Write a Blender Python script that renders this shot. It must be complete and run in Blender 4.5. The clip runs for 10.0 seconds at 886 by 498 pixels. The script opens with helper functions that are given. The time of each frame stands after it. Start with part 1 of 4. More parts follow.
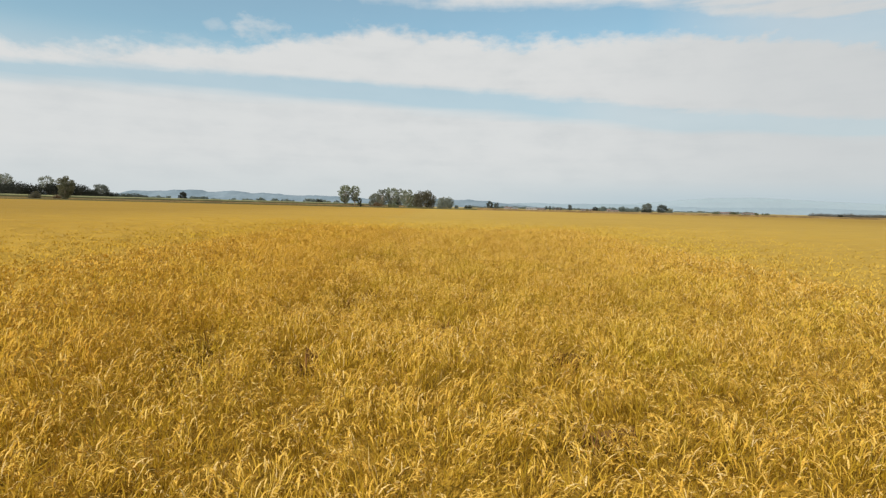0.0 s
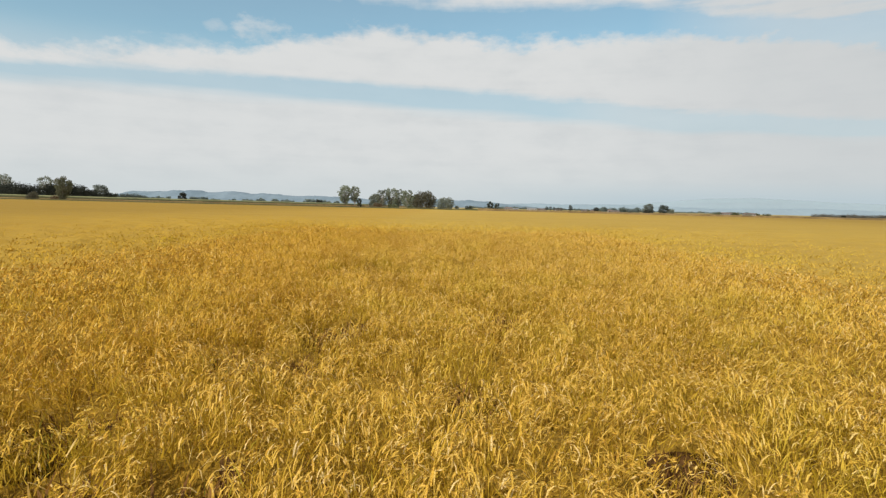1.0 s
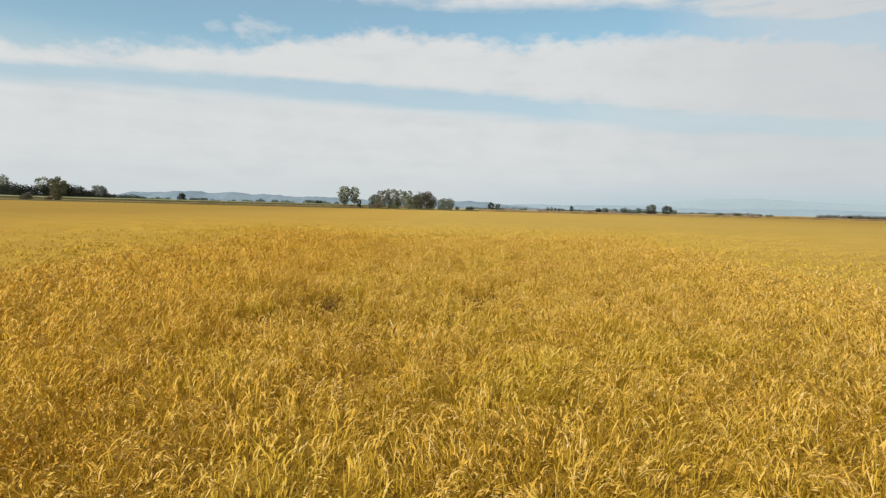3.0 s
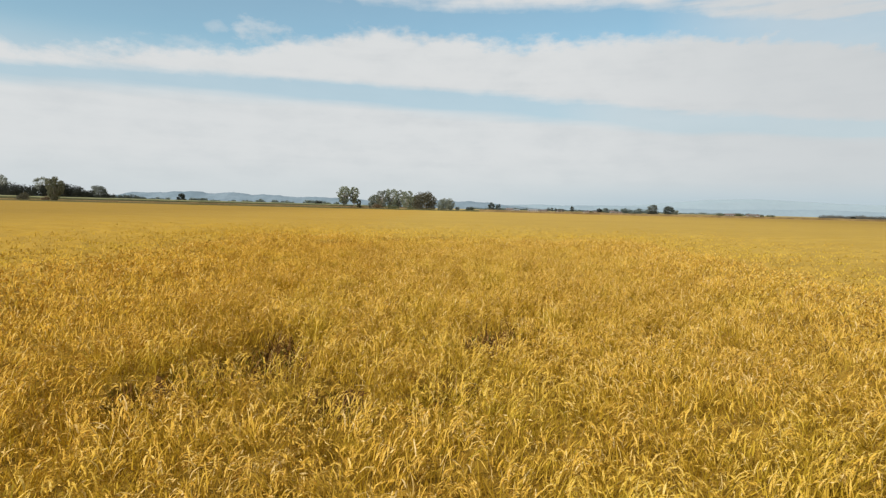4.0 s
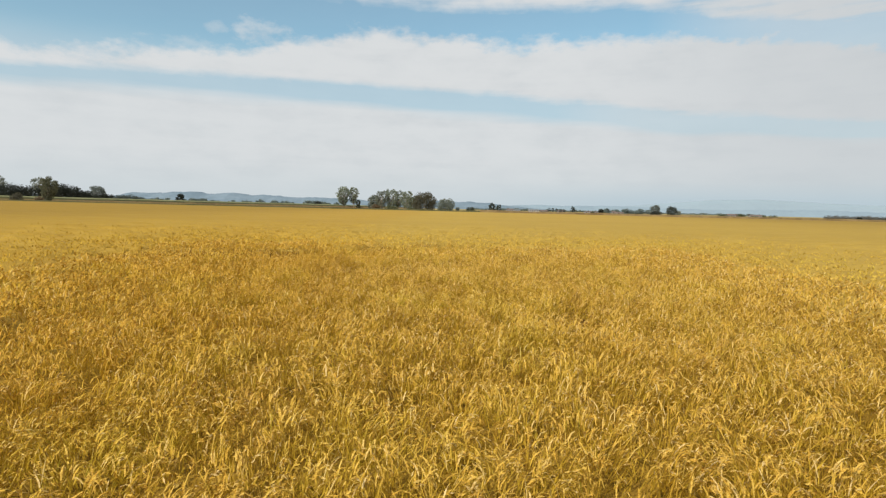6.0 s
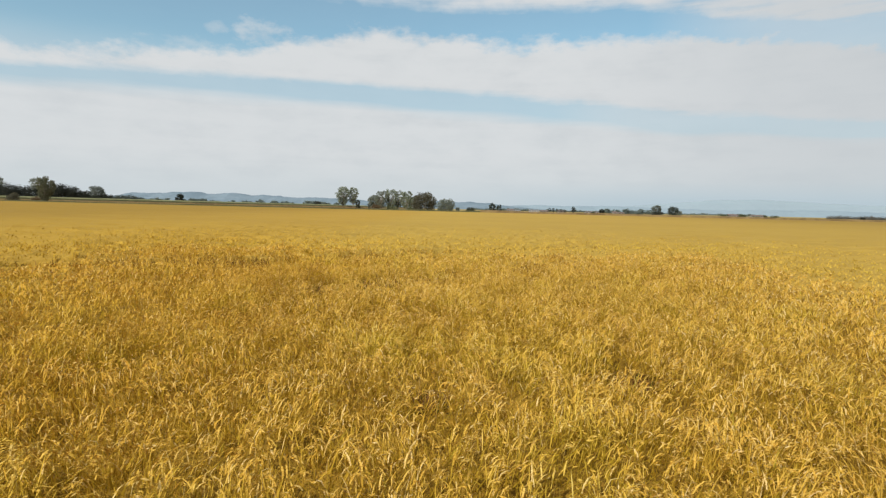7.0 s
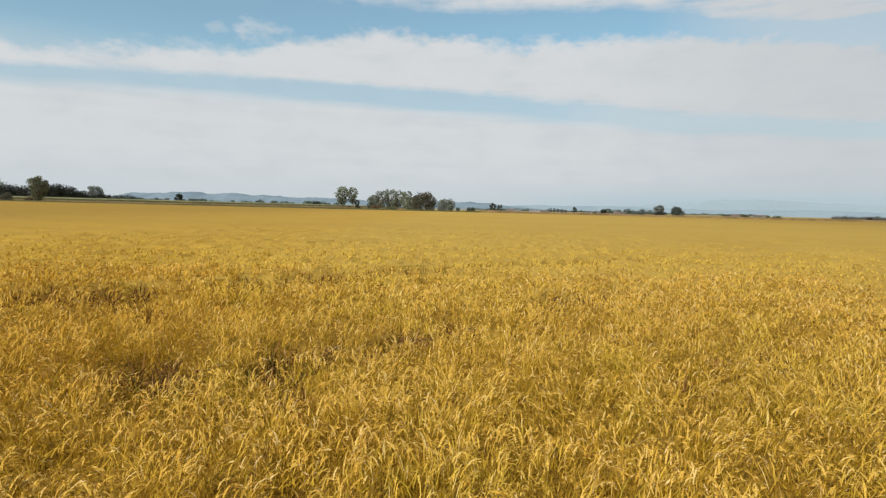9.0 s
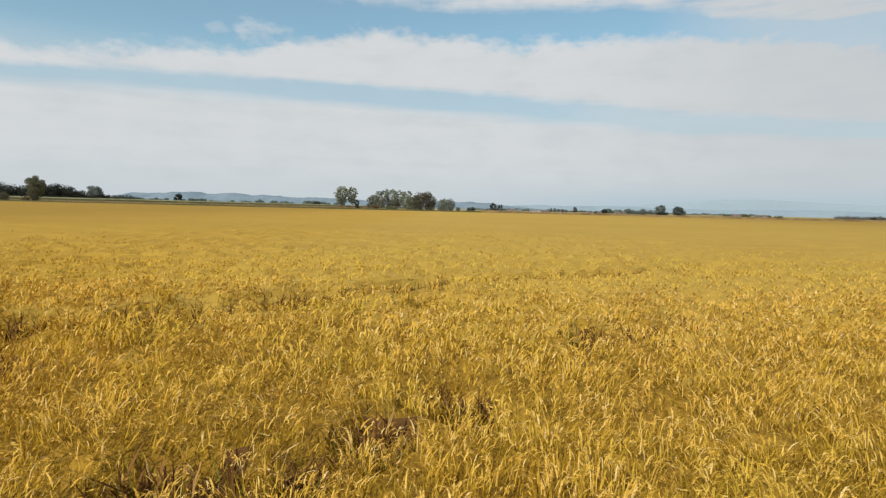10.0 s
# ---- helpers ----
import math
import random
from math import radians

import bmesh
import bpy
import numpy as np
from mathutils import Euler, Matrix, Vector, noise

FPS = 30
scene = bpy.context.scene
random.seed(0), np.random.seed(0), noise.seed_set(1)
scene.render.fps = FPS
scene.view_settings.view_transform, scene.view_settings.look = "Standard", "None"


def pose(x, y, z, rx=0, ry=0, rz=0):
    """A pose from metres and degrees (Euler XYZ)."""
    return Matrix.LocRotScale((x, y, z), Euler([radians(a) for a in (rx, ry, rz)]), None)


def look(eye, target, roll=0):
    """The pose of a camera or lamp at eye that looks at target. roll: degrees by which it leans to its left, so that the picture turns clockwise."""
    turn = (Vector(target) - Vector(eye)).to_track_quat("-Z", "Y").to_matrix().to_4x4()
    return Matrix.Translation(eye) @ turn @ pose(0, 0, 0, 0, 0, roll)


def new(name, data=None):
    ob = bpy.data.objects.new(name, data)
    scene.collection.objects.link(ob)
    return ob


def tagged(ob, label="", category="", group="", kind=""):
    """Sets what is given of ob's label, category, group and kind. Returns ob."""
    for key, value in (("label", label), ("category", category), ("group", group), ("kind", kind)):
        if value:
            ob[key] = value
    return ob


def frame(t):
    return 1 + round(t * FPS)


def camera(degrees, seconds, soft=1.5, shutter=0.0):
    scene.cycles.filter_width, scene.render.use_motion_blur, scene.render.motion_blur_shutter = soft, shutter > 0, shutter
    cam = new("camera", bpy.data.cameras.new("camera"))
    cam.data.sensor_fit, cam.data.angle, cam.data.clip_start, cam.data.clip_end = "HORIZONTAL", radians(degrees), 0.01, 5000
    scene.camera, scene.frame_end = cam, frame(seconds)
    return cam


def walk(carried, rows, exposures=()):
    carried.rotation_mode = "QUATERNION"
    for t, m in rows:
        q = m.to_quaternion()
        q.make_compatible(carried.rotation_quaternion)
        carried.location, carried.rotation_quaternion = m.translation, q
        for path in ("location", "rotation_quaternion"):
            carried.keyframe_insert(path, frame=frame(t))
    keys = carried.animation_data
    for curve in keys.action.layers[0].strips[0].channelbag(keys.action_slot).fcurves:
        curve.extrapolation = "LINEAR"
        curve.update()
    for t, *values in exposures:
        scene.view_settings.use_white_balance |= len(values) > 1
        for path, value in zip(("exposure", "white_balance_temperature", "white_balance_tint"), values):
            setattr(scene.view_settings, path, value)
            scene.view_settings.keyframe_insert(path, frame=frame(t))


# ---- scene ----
# ---------------------------------------------------------------- camera
cam = camera(76.5, 10.0, soft=1.3)
PATH = [
    (0, look((-0.052, -0.822, 2.537), (-0.019, 9.178, 1.778), 1.35)),
    (1.25, look((-0.224, 3.154, 2.514), (-0.194, 13.154, 1.766), 1.35)),
    (2.5, look((-0.274, 7.142, 2.496), (-0.246, 17.142, 1.757), 1.35)),
    (3.75, look((-0.228, 11.141, 2.483), (-0.204, 21.141, 1.751), 1.35)),
    (5, look((-0.116, 15.153, 2.475), (-0.094, 25.153, 1.749), 1.35)),
    (6.25, look((0.035, 19.176, 2.473), (0.054, 29.176, 1.750), 1.35)),
    (7.5, look((0.197, 23.210, 2.475), (0.213, 33.210, 1.755), 1.35)),
    (8.75, look((0.343, 27.256, 2.483), (0.356, 37.256, 1.763), 1.35)),
    (10, look((0.443, 31.314, 2.495), (0.454, 41.314, 1.774), 1.35)),
]
walk(cam, PATH, [(0, 0.0, 6600, 10), (5, 0.01, 6480, 10), (10, -0.075, 6400, 10)])

# ---------------------------------------------------------------- light
SUN_AZ, SUN_EL = 213.0, 41.0      # degrees clockwise from straight ahead (+y), and above the horizon
SKY_STRENGTH = 0.13
CLOUD = (0.70, 0.72, 0.725)        # sunlit cloud, as radiance
CLOUD_SHADE = (0.615, 0.645, 0.66)

sun = new("sun", bpy.data.lights.new("sun", "SUN"))
sun.data.energy, sun.data.angle, sun.data.color = 4.8, radians(0.8), (1.0, 0.95, 0.86)
_a, _e = radians(SUN_AZ), radians(SUN_EL)
sun.matrix_world = look((100 * math.sin(_a) * math.cos(_e), 100 * math.cos(_a) * math.cos(_e), 100 * math.sin(_e)), (0, 0, 0))


class Nodes:
    """Short hand for building node trees."""

    def __init__(self, tree):
        self.tree = tree

    def add(self, kind, **inputs):
        n = self.tree.nodes.new(kind)
        for k, v in inputs.items():
            self.put(n.inputs[k.replace("_", " ")], v)
        return n

    def put(self, socket, v):
        if isinstance(v, bpy.types.NodeSocket):
            self.tree.links.new(v, socket)
        elif isinstance(v, tuple) and len(v) == 3 and socket.type == "RGBA":
            socket.default_value = (*v, 1)
        else:
            socket.default_value = v

    def math(self, op, a, b=0.0, c=0.0):
        n = self.tree.nodes.new("ShaderNodeMath")
        n.operation = op
        for s, v in zip(n.inputs, (a, b, c)):
            self.put(s, v)
        return n.outputs[0]

    def ramp(self, fac, stops, mode="LINEAR"):
        n = self.tree.nodes.new("ShaderNodeValToRGB")
        n.color_ramp.interpolation = mode
        while len(n.color_ramp.elements) < len(stops):
            n.color_ramp.elements.new(0.5)
        for el, (p, c) in zip(n.color_ramp.elements, stops):
            el.position = p
            el.color = (*c, 1) if isinstance(c, tuple) else (c, c, c, 1)
        self.put(n.inputs[0], fac)
        return n.outputs[0]

    def smooth(self, v, lo, hi):
        n = self.tree.nodes.new("ShaderNodeMapRange")
        n.interpolation_type = "SMOOTHSTEP"
        self.put(n.inputs[0], v)
        n.inputs[1].default_value, n.inputs[2].default_value = lo, hi
        return n.outputs[0]

    def mix(self, fac, a, b, mode="MIX"):
        n = self.tree.nodes.new("ShaderNodeMix")
        n.data_type, n.blend_type = "RGBA", mode
        self.put(n.inputs[0], fac)
        self.put(n.inputs[6], a)
        self.put(n.inputs[7], b)
        return n.outputs[2]

    def noise(self, vector, scale, detail=3.0, rough=0.5):
        n = self.add("ShaderNodeTexNoise", Scale=scale, Detail=detail, Roughness=rough)
        self.put(n.inputs["Vector"], vector)
        return n.outputs[0]

    def stretch(self, vector, sx, sy, sz):
        n = self.tree.nodes.new("ShaderNodeVectorMath")
        n.operation = "MULTIPLY"
        self.put(n.inputs[0], vector)
        n.inputs[1].default_value = (sx, sy, sz)
        return n.outputs[0]


# sky: clear Nishita blue with long banks of cloud, laid out by azimuth and elevation in degrees
world = bpy.data.worlds.new("sky")
scene.world = world
world.use_nodes = True
w = Nodes(world.node_tree)
back = world.node_tree.nodes["Background"]
sky = w.add("ShaderNodeTexSky")
sky.sky_type, sky.sun_disc = "NISHITA", False
sky.sun_elevation, sky.sun_rotation = radians(SUN_EL), radians(SUN_AZ)
sky.air_density, sky.dust_density, sky.ozone_density = 1.0, 0.6, 1.5
clear = w.mix(1.0, sky.outputs[0], (SKY_STRENGTH * 0.94, SKY_STRENGTH * 1.17, SKY_STRENGTH * 1.02), "MULTIPLY")
ray = w.add("ShaderNodeTexCoord").outputs["Generated"]
xyz = w.add("ShaderNodeSeparateXYZ", Vector=ray).outputs
azim = w.math("DEGREES", w.math("ARCTAN2", xyz[0], xyz[1]))
elev = w.math("DEGREES", w.math("ARCSINE", xyz[2]))
clear = w.mix(w.math("MULTIPLY", w.smooth(elev, 15.5, 11.5), 0.8), clear, (0.40, 0.56, 0.66))
ax = w.add("ShaderNodeCombineXYZ", X=azim, Y=elev, Z=0.0).outputs[0]
puff = w.noise(w.stretch(ax, 0.22, 0.5, 1), 1.0, 6.0, 0.55)
fine = w.noise(w.stretch(ax, 0.8, 1.3, 1), 1.0, 5.0, 0.6)
streak = w.noise(w.stretch(ax, 0.035, 0.5, 1), 1.0, 5.0, 0.55)


def edge(knots):
    """A bank's edge: elevation over azimuth, from a few knots."""
    t = w.math("DIVIDE", w.math("ADD", azim, 45.0), 90.0)
    return w.math("MULTIPLY", w.ramp(t, [((a + 45) / 90, e / 25) for a, e in knots], "EASE"), 25.0)


bumps = w.math("ADD", w.math("MULTIPLY", w.math("SUBTRACT", puff, 0.5), 3.4), w.math("MULTIPLY", w.math("SUBTRACT", fine, 0.5), 1.9))
soft = w.math("MULTIPLY", w.math("SUBTRACT", streak, 0.5), 1.7)
top1 = edge([(-45, 11.3), (-38, 12.1), (-32, 12.9), (-26, 13.7), (-20, 14.4), (-15, 15.6), (-8.4, 16.9), (-1.7, 17.1), (3.9, 16.4), (11.6, 16.4), (22, 16.3), (28, 15.7), (38, 14.0)])
low1 = edge([(-45, 9.7), (-38, 10.2), (-30, 10.9), (-21, 11.3), (-10.5, 11.3), (3.5, 10.8), (12, 10.0), (25, 8.4), (38, 7.1)])
top2 = edge([(-45, 9.5), (-38, 9.9), (-30, 10.4), (-21, 10.5), (-10.5, 10.5), (3.5, 9.8), (12, 9.3), (25, 8.2), (38, 6.9)])
high = edge([(-45, 22.0), (-20, 20.5), (-12.8, 19.0), (-5, 19.0), (3.3, 18.7), (16, 18.5), (22, 17.4), (26.5, 16.3), (38, 14.2)])
under_top = w.smooth(w.math("ADD", w.math("SUBTRACT", top1, elev), bumps), -0.7, 1.3)
over_low = w.smooth(w.math("ADD", w.math("SUBTRACT", elev, low1), w.math("ADD", soft, w.math("MULTIPLY", bumps, 0.25))), -0.3, 1.1)
bank = w.math("MULTIPLY", under_top, over_low)
veil = w.smooth(w.math("ADD", w.math("SUBTRACT", top2, elev), soft), -0.6, 1.3)
roof = w.smooth(w.math("ADD", w.math("SUBTRACT", elev, high), w.math("ADD", soft, w.math("MULTIPLY", bumps, 0.3))), -0.3, 1.3)
roof = w.math("MULTIPLY", roof, w.smooth(w.math("ADD", streak, w.math("MULTIPLY", puff, 0.3)), 0.35, 0.7))
cover = w.math("MAXIMUM", w.math("MAXIMUM", bank, roof), w.math("MULTIPLY", veil, 0.97))
# thin cloud drifts over the gaps as well
cover = w.math("MAXIMUM", cover, w.math("MULTIPLY", w.math("MULTIPLY", w.smooth(azim, 3.0, 20.0), w.smooth(elev, 14.0, 10.0)), 0.58))
cover = w.math("MAXIMUM", cover, w.math("MULTIPLY", w.smooth(azim, 14.0, 32.0), 0.62))
cover = w.math("MAXIMUM", cover, w.math("MULTIPLY_ADD", w.smooth(elev, 14.5, 11.0), 0.14, 0.12))
# two small torn puffs above the bank
for wisp_az, wisp_el, wide_az, wide_el, dense in ((-17.4, 15.3, 3.2, 1.6, 0.6), (-21.9, 15.7, 1.3, 0.8, 0.4), (-24.5, 14.2, 3.5, 0.9, 0.4)):
    off = w.math("ADD", w.math("POWER", w.math("DIVIDE", w.math("SUBTRACT", azim, wisp_az), wide_az), 2.0), w.math("POWER", w.math("DIVIDE", w.math("SUBTRACT", elev, wisp_el), wide_el), 2.0))
    torn = w.smooth(w.math("SUBTRACT", w.math("MULTIPLY", bumps, 1.3), off), -1.5, 0.5)
    cover = w.math("MAXIMUM", cover, w.math("MULTIPLY", torn, dense))
shade = w.math("MULTIPLY_ADD", puff, 0.7, w.math("MULTIPLY", streak, 0.6))
white = w.mix(w.smooth(shade, 0.32, 0.78), CLOUD_SHADE, CLOUD)
white = w.mix(w.math("MULTIPLY", w.smooth(azim, 8.0, 38.0), 0.55), white, (0.535, 0.57, 0.59))
haze = w.smooth(elev, 5.5, -0.5)
white = w.mix(w.math("MULTIPLY", haze, 0.75), white, (0.57, 0.64, 0.67))
blue_low = w.math("MULTIPLY", w.math("MULTIPLY", w.smooth(azim, -5.0, 25.0), w.smooth(elev, 3.4, 0.3)), 0.9)
white = w.mix(blue_low, white, (0.46, 0.575, 0.64))
w.put(back.inputs[0], w.mix(cover, clear, white))
back.inputs[1].default_value = 1.0


# ---------------------------------------------------------------- materials
def material(name):
    m = bpy.data.materials.new(name)
    m.use_nodes = True
    n = Nodes(m.node_tree)
    return m, n, m.node_tree.nodes["Principled BSDF"], m.node_tree.nodes["Material Output"]


def painted_vignette(n, place, tone, spread=1.0):
    """Paints lens vignetting into the crop's colour: redder and darker leftwards, darker rightwards, raggedly."""
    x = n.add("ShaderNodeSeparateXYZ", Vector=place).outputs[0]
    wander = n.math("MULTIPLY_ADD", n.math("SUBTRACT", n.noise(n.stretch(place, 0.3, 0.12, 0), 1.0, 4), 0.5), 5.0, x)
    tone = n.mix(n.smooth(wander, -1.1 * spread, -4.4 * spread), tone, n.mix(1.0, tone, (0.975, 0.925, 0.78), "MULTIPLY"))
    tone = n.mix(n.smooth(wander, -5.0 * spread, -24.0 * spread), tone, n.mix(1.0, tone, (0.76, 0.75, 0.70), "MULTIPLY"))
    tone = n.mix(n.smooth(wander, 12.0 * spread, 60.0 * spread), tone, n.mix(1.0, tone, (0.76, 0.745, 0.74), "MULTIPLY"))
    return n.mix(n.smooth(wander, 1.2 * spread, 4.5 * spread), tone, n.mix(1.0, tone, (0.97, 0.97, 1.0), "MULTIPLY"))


def blade_material(name, stops, green, through_light, rough, speckle=False, sheen=0.08):
    """Thin dry leaf or ear: every blade its own tone, drifting greener in patches, light passing through."""
    m, n, p, out = material(name)
    pos = n.add("ShaderNodeNewGeometry")
    tone = n.ramp(pos.outputs["Random Per Island"], stops)
    place = n.add("ShaderNodeTexCoord").outputs["Object"]
    flat = n.stretch(place, 1, 1, 0.3)
    patch = n.smooth(n.math("ADD", n.math("MULTIPLY", n.noise(flat, 0.55, 3), 0.6), n.math("MULTIPLY", n.noise(flat, 0.09, 2), 0.4)), 0.47, 0.68)
    tone = n.mix(n.math("MULTIPLY", patch, 0.42), tone, green)
    if speckle:
        tone = n.mix(n.smooth(n.noise(place, 130.0, 2, 0.6), 0.52, 0.38), tone, n.mix(1.0, tone, (0.62, 0.5, 0.35), "MULTIPLY"))
    dead = n.smooth(n.math("ADD", n.math("MULTIPLY", n.noise(n.stretch(place, 1, 1, 0), 0.8, 4, 0.6), 0.8), n.math("MULTIPLY", n.noise(n.stretch(place, 1, 1, 0), 0.11, 2), 0.2)), 0.56, 0.68)
    tone = n.mix(n.math("MULTIPLY", dead, 0.3), tone, (0.46, 0.265, 0.07))
    dull = n.noise(flat, 2.6, 2)
    tone = n.mix(n.smooth(dull, 0.55, 0.78), tone, n.mix(1.0, tone, (0.92, 0.86, 0.80), "MULTIPLY"))
    tone = painted_vignette(n, place, tone)
    n.put(p.inputs["Base Color"], tone)
    p.inputs["Roughness"].default_value = rough
    p.inputs["Specular IOR Level"].default_value = sheen
    thin = n.add("ShaderNodeBsdfTranslucent", Color=tone)
    mix = n.add("ShaderNodeMixShader", Fac=through_light)
    n.put(mix.inputs[1], p.outputs[0])
    n.put(mix.inputs[2], thin.outputs[0])
    n.put(out.inputs[0], mix.outputs[0])
    return m


LEAF = blade_material("rice_leaf", [(0.0, (0.297, 0.237, 0.024)), (0.08, (0.434, 0.273, 0.030)), (0.3, (0.524, 0.325, 0.041)), (0.65, (0.584, 0.369, 0.056)), (0.88, (0.618, 0.406, 0.085)), (1.0, (0.649, 0.472, 0.197))],
                      (0.46, 0.39, 0.034), 0.14, 0.6, sheen=0.05)
EAR = blade_material("rice_ear", [(0.0, (0.526, 0.313, 0.044)), (0.3, (0.592, 0.371, 0.065)), (0.75, (0.626, 0.417, 0.094)), (0.92, (0.654, 0.468, 0.172)), (1.0, (0.667, 0.500, 0.231))],
                     (0.58, 0.455, 0.05), 0.12, 0.7, True, sheen=0.05)
TUFT = blade_material("rice_tuft", [(0.0, (0.475, 0.306, 0.045)), (0.5, (0.515, 0.339, 0.056)), (1.0, (0.56, 0.376, 0.072))], (0.50, 0.42, 0.04), 0.14, 0.8, sheen=0.0)


def canopy_material():
    m, n, p, out = material("rice_canopy")
    place = n.add("ShaderNodeTexCoord").outputs["Object"]
    big = n.noise(n.stretch(place, 0.012, 0.05, 1), 1.0, 4)
    mid = n.noise(n.stretch(place, 0.25, 0.6, 1), 1.0, 5, 0.6)
    tiny = n.math("MULTIPLY_ADD", n.noise(place, 26.0, 3, 0.7), 0.5, n.math("MULTIPLY", n.noise(place, 8.0, 4, 0.7), 0.5))
    tone = n.ramp(n.math("MULTIPLY_ADD", tiny, 0.5, n.math("MULTIPLY", mid, 0.5)), [(0.30, (0.295, 0.184, 0.030)), (0.5, (0.365, 0.238, 0.042)), (0.70, (0.425, 0.284, 0.058))])
    tone = n.mix(n.math("MULTIPLY", n.smooth(big, 0.42, 0.66), 0.45), tone, (0.325, 0.208, 0.038))
    tone = painted_vignette(n, place, tone, 2.2)
    n.put(p.inputs["Base Color"], tone)
    p.inputs["Roughness"].default_value = 0.85
    p.inputs["Specular IOR Level"].default_value = 0.1
    bump = n.add("ShaderNodeBump", Strength=0.6, Distance=0.10)
    n.put(bump.inputs["Height"], n.math("ADD", tiny, mid))
    n.put(p.inputs["Normal"], bump.outputs[0])
    return m


def ground_material():
    m, n, p, out = material("farmland")
    place = n.add("ShaderNodeTexCoord").outputs["Object"]
    strips = n.noise(n.stretch(place, 0.0035, 0.012, 1), 1.0, 3)
    grain = n.noise(place, 0.6, 6, 0.65)
    tone = n.ramp(strips, [(0.34, (0.19, 0.17, 0.06)), (0.45, (0.30, 0.23, 0.085)), (0.52, (0.38, 0.28, 0.10)), (0.62, (0.25, 0.215, 0.08)), (0.7, (0.16, 0.155, 0.06))])
    tone = n.mix(n.math("MULTIPLY", grain, 0.5), tone, (0.13, 0.09, 0.035))
    n.put(p.inputs["Base Color"], tone)
    p.inputs["Roughness"].default_value = 0.9
    p.inputs["Specular IOR Level"].default_value = 0.1
    bump = n.add("ShaderNodeBump", Strength=0.5, Distance=0.1)
    n.put(bump.inputs["Height"], grain)
    n.put(p.inputs["Normal"], bump.outputs[0])
    return m


def rough_material(name, a, b, scale, c=None, rough=0.85, bump=0.3):
    """Two tones mixed by coarse and fine noise, with relief."""
    m, n, p, out = material(name)
    place = n.add("ShaderNodeTexCoord").outputs["Object"]
    coarse, grain = n.noise(place, scale, 4), n.noise(place, scale * 9, 4, 0.65)
    tone = n.mix(n.smooth(n.math("MULTIPLY_ADD", grain, 0.5, n.math("MULTIPLY", coarse, 0.5)), 0.38, 0.62), a, b)
    if c:
        tone = n.mix(n.smooth(coarse, 0.55, 0.68), tone, c)
    n.put(p.inputs["Base Color"], tone)
    p.inputs["Roughness"].default_value = rough
    p.inputs["Specular IOR Level"].default_value = 0.08
    bp = n.add("ShaderNodeBump", Strength=bump, Distance=0.05)
    n.put(bp.inputs["Height"], grain)
    n.put(p.inputs["Normal"], bp.outputs[0])
    return m


def foliage_material(name, a, b, c):
    m, n, p, out = material(name)
    geo = n.add("ShaderNodeNewGeometry")
    tone = n.ramp(geo.outputs["Random Per Island"], [(0.0, a), (0.55, b), (1.0, c)])
    place = n.add("ShaderNodeTexCoord").outputs["Object"]
    tone = n.mix(n.smooth(n.noise(place, 0.35, 3), 0.4, 0.65), tone, n.mix(1.0, tone, (1.1, 1.05, 0.9), "MULTIPLY"))
    n.put(p.inputs["Base Color"], tone)
    p.inputs["Roughness"].default_value = 0.6
    p.inputs["Specular IOR Level"].default_value = 0.25
    thin = n.add("ShaderNodeBsdfTranslucent", Color=tone)
    mix = n.add("ShaderNodeMixShader", Fac=0.45)
    n.put(mix.inputs[1], p.outputs[0])
    n.put(mix.inputs[2], thin.outputs[0])
    n.put(out.inputs[0], mix.outputs[0])
    return m


STALK = blade_material("rice_stalk", [(0.0, (0.245, 0.138, 0.012)), (0.5, (0.412, 0.262, 0.024)), (1.0, (0.56, 0.365, 0.045))], (0.36, 0.29, 0.022), 0.34, 0.8, sheen=0.0)
STRAW = blade_material("dry_straw", [(0.0, (0.36, 0.21, 0.05)), (0.4, (0.54, 0.36, 0.11)), (0.8, (0.68, 0.49, 0.20)), (1.0, (0.74, 0.58, 0.29))], (0.45, 0.36, 0.10), 0.3, 0.7)
# dark brown for the added leaves that stand in for shade in hollows
HOLLOW_SHADE = blade_material("hollow_shade_leaf", [(0.0, (0.07, 0.032, 0.012)), (0.5, (0.13, 0.062, 0.02)), (0.9, (0.22, 0.115, 0.04)), (1.0, (0.36, 0.22, 0.09))], (0.12, 0.075, 0.02), 0.1, 0.9, sheen=0.0)
SHOOT = blade_material("green_shoot", [(0.0, (0.07, 0.10, 0.015)), (0.5, (0.13, 0.16, 0.022)), (1.0, (0.30, 0.29, 0.04))], (0.14, 0.17, 0.022), 0.2, 0.7, sheen=0.02)
# dry lower leaves, with the warm shade of the gaps put into their brown
LOWER = rough_material("shaded_lower_leaf", (0.20, 0.112, 0.015), (0.37, 0.225, 0.03), 3.0, (0.29, 0.17, 0.022), bump=0.8)
CANOPY, SOIL = canopy_material(), ground_material()
BARK = rough_material("bark", (0.16, 0.13, 0.10), (0.28, 0.24, 0.19), 1.2, bump=0.6)
PALE_BARK = rough_material("pale_bark", (0.34, 0.31, 0.26), (0.50, 0.47, 0.40), 1.0, bump=0.5)
# distance haze is put into the poplar, olive, grey, teal and oak tones
POPLAR_LEAF = foliage_material("poplar_leaf", (0.169, 0.198, 0.141), (0.232, 0.258, 0.186), (0.305, 0.328, 0.237))
DARK_LEAF = foliage_material("dark_leaf", (0.034, 0.042, 0.026), (0.058, 0.066, 0.040), (0.085, 0.092, 0.056))
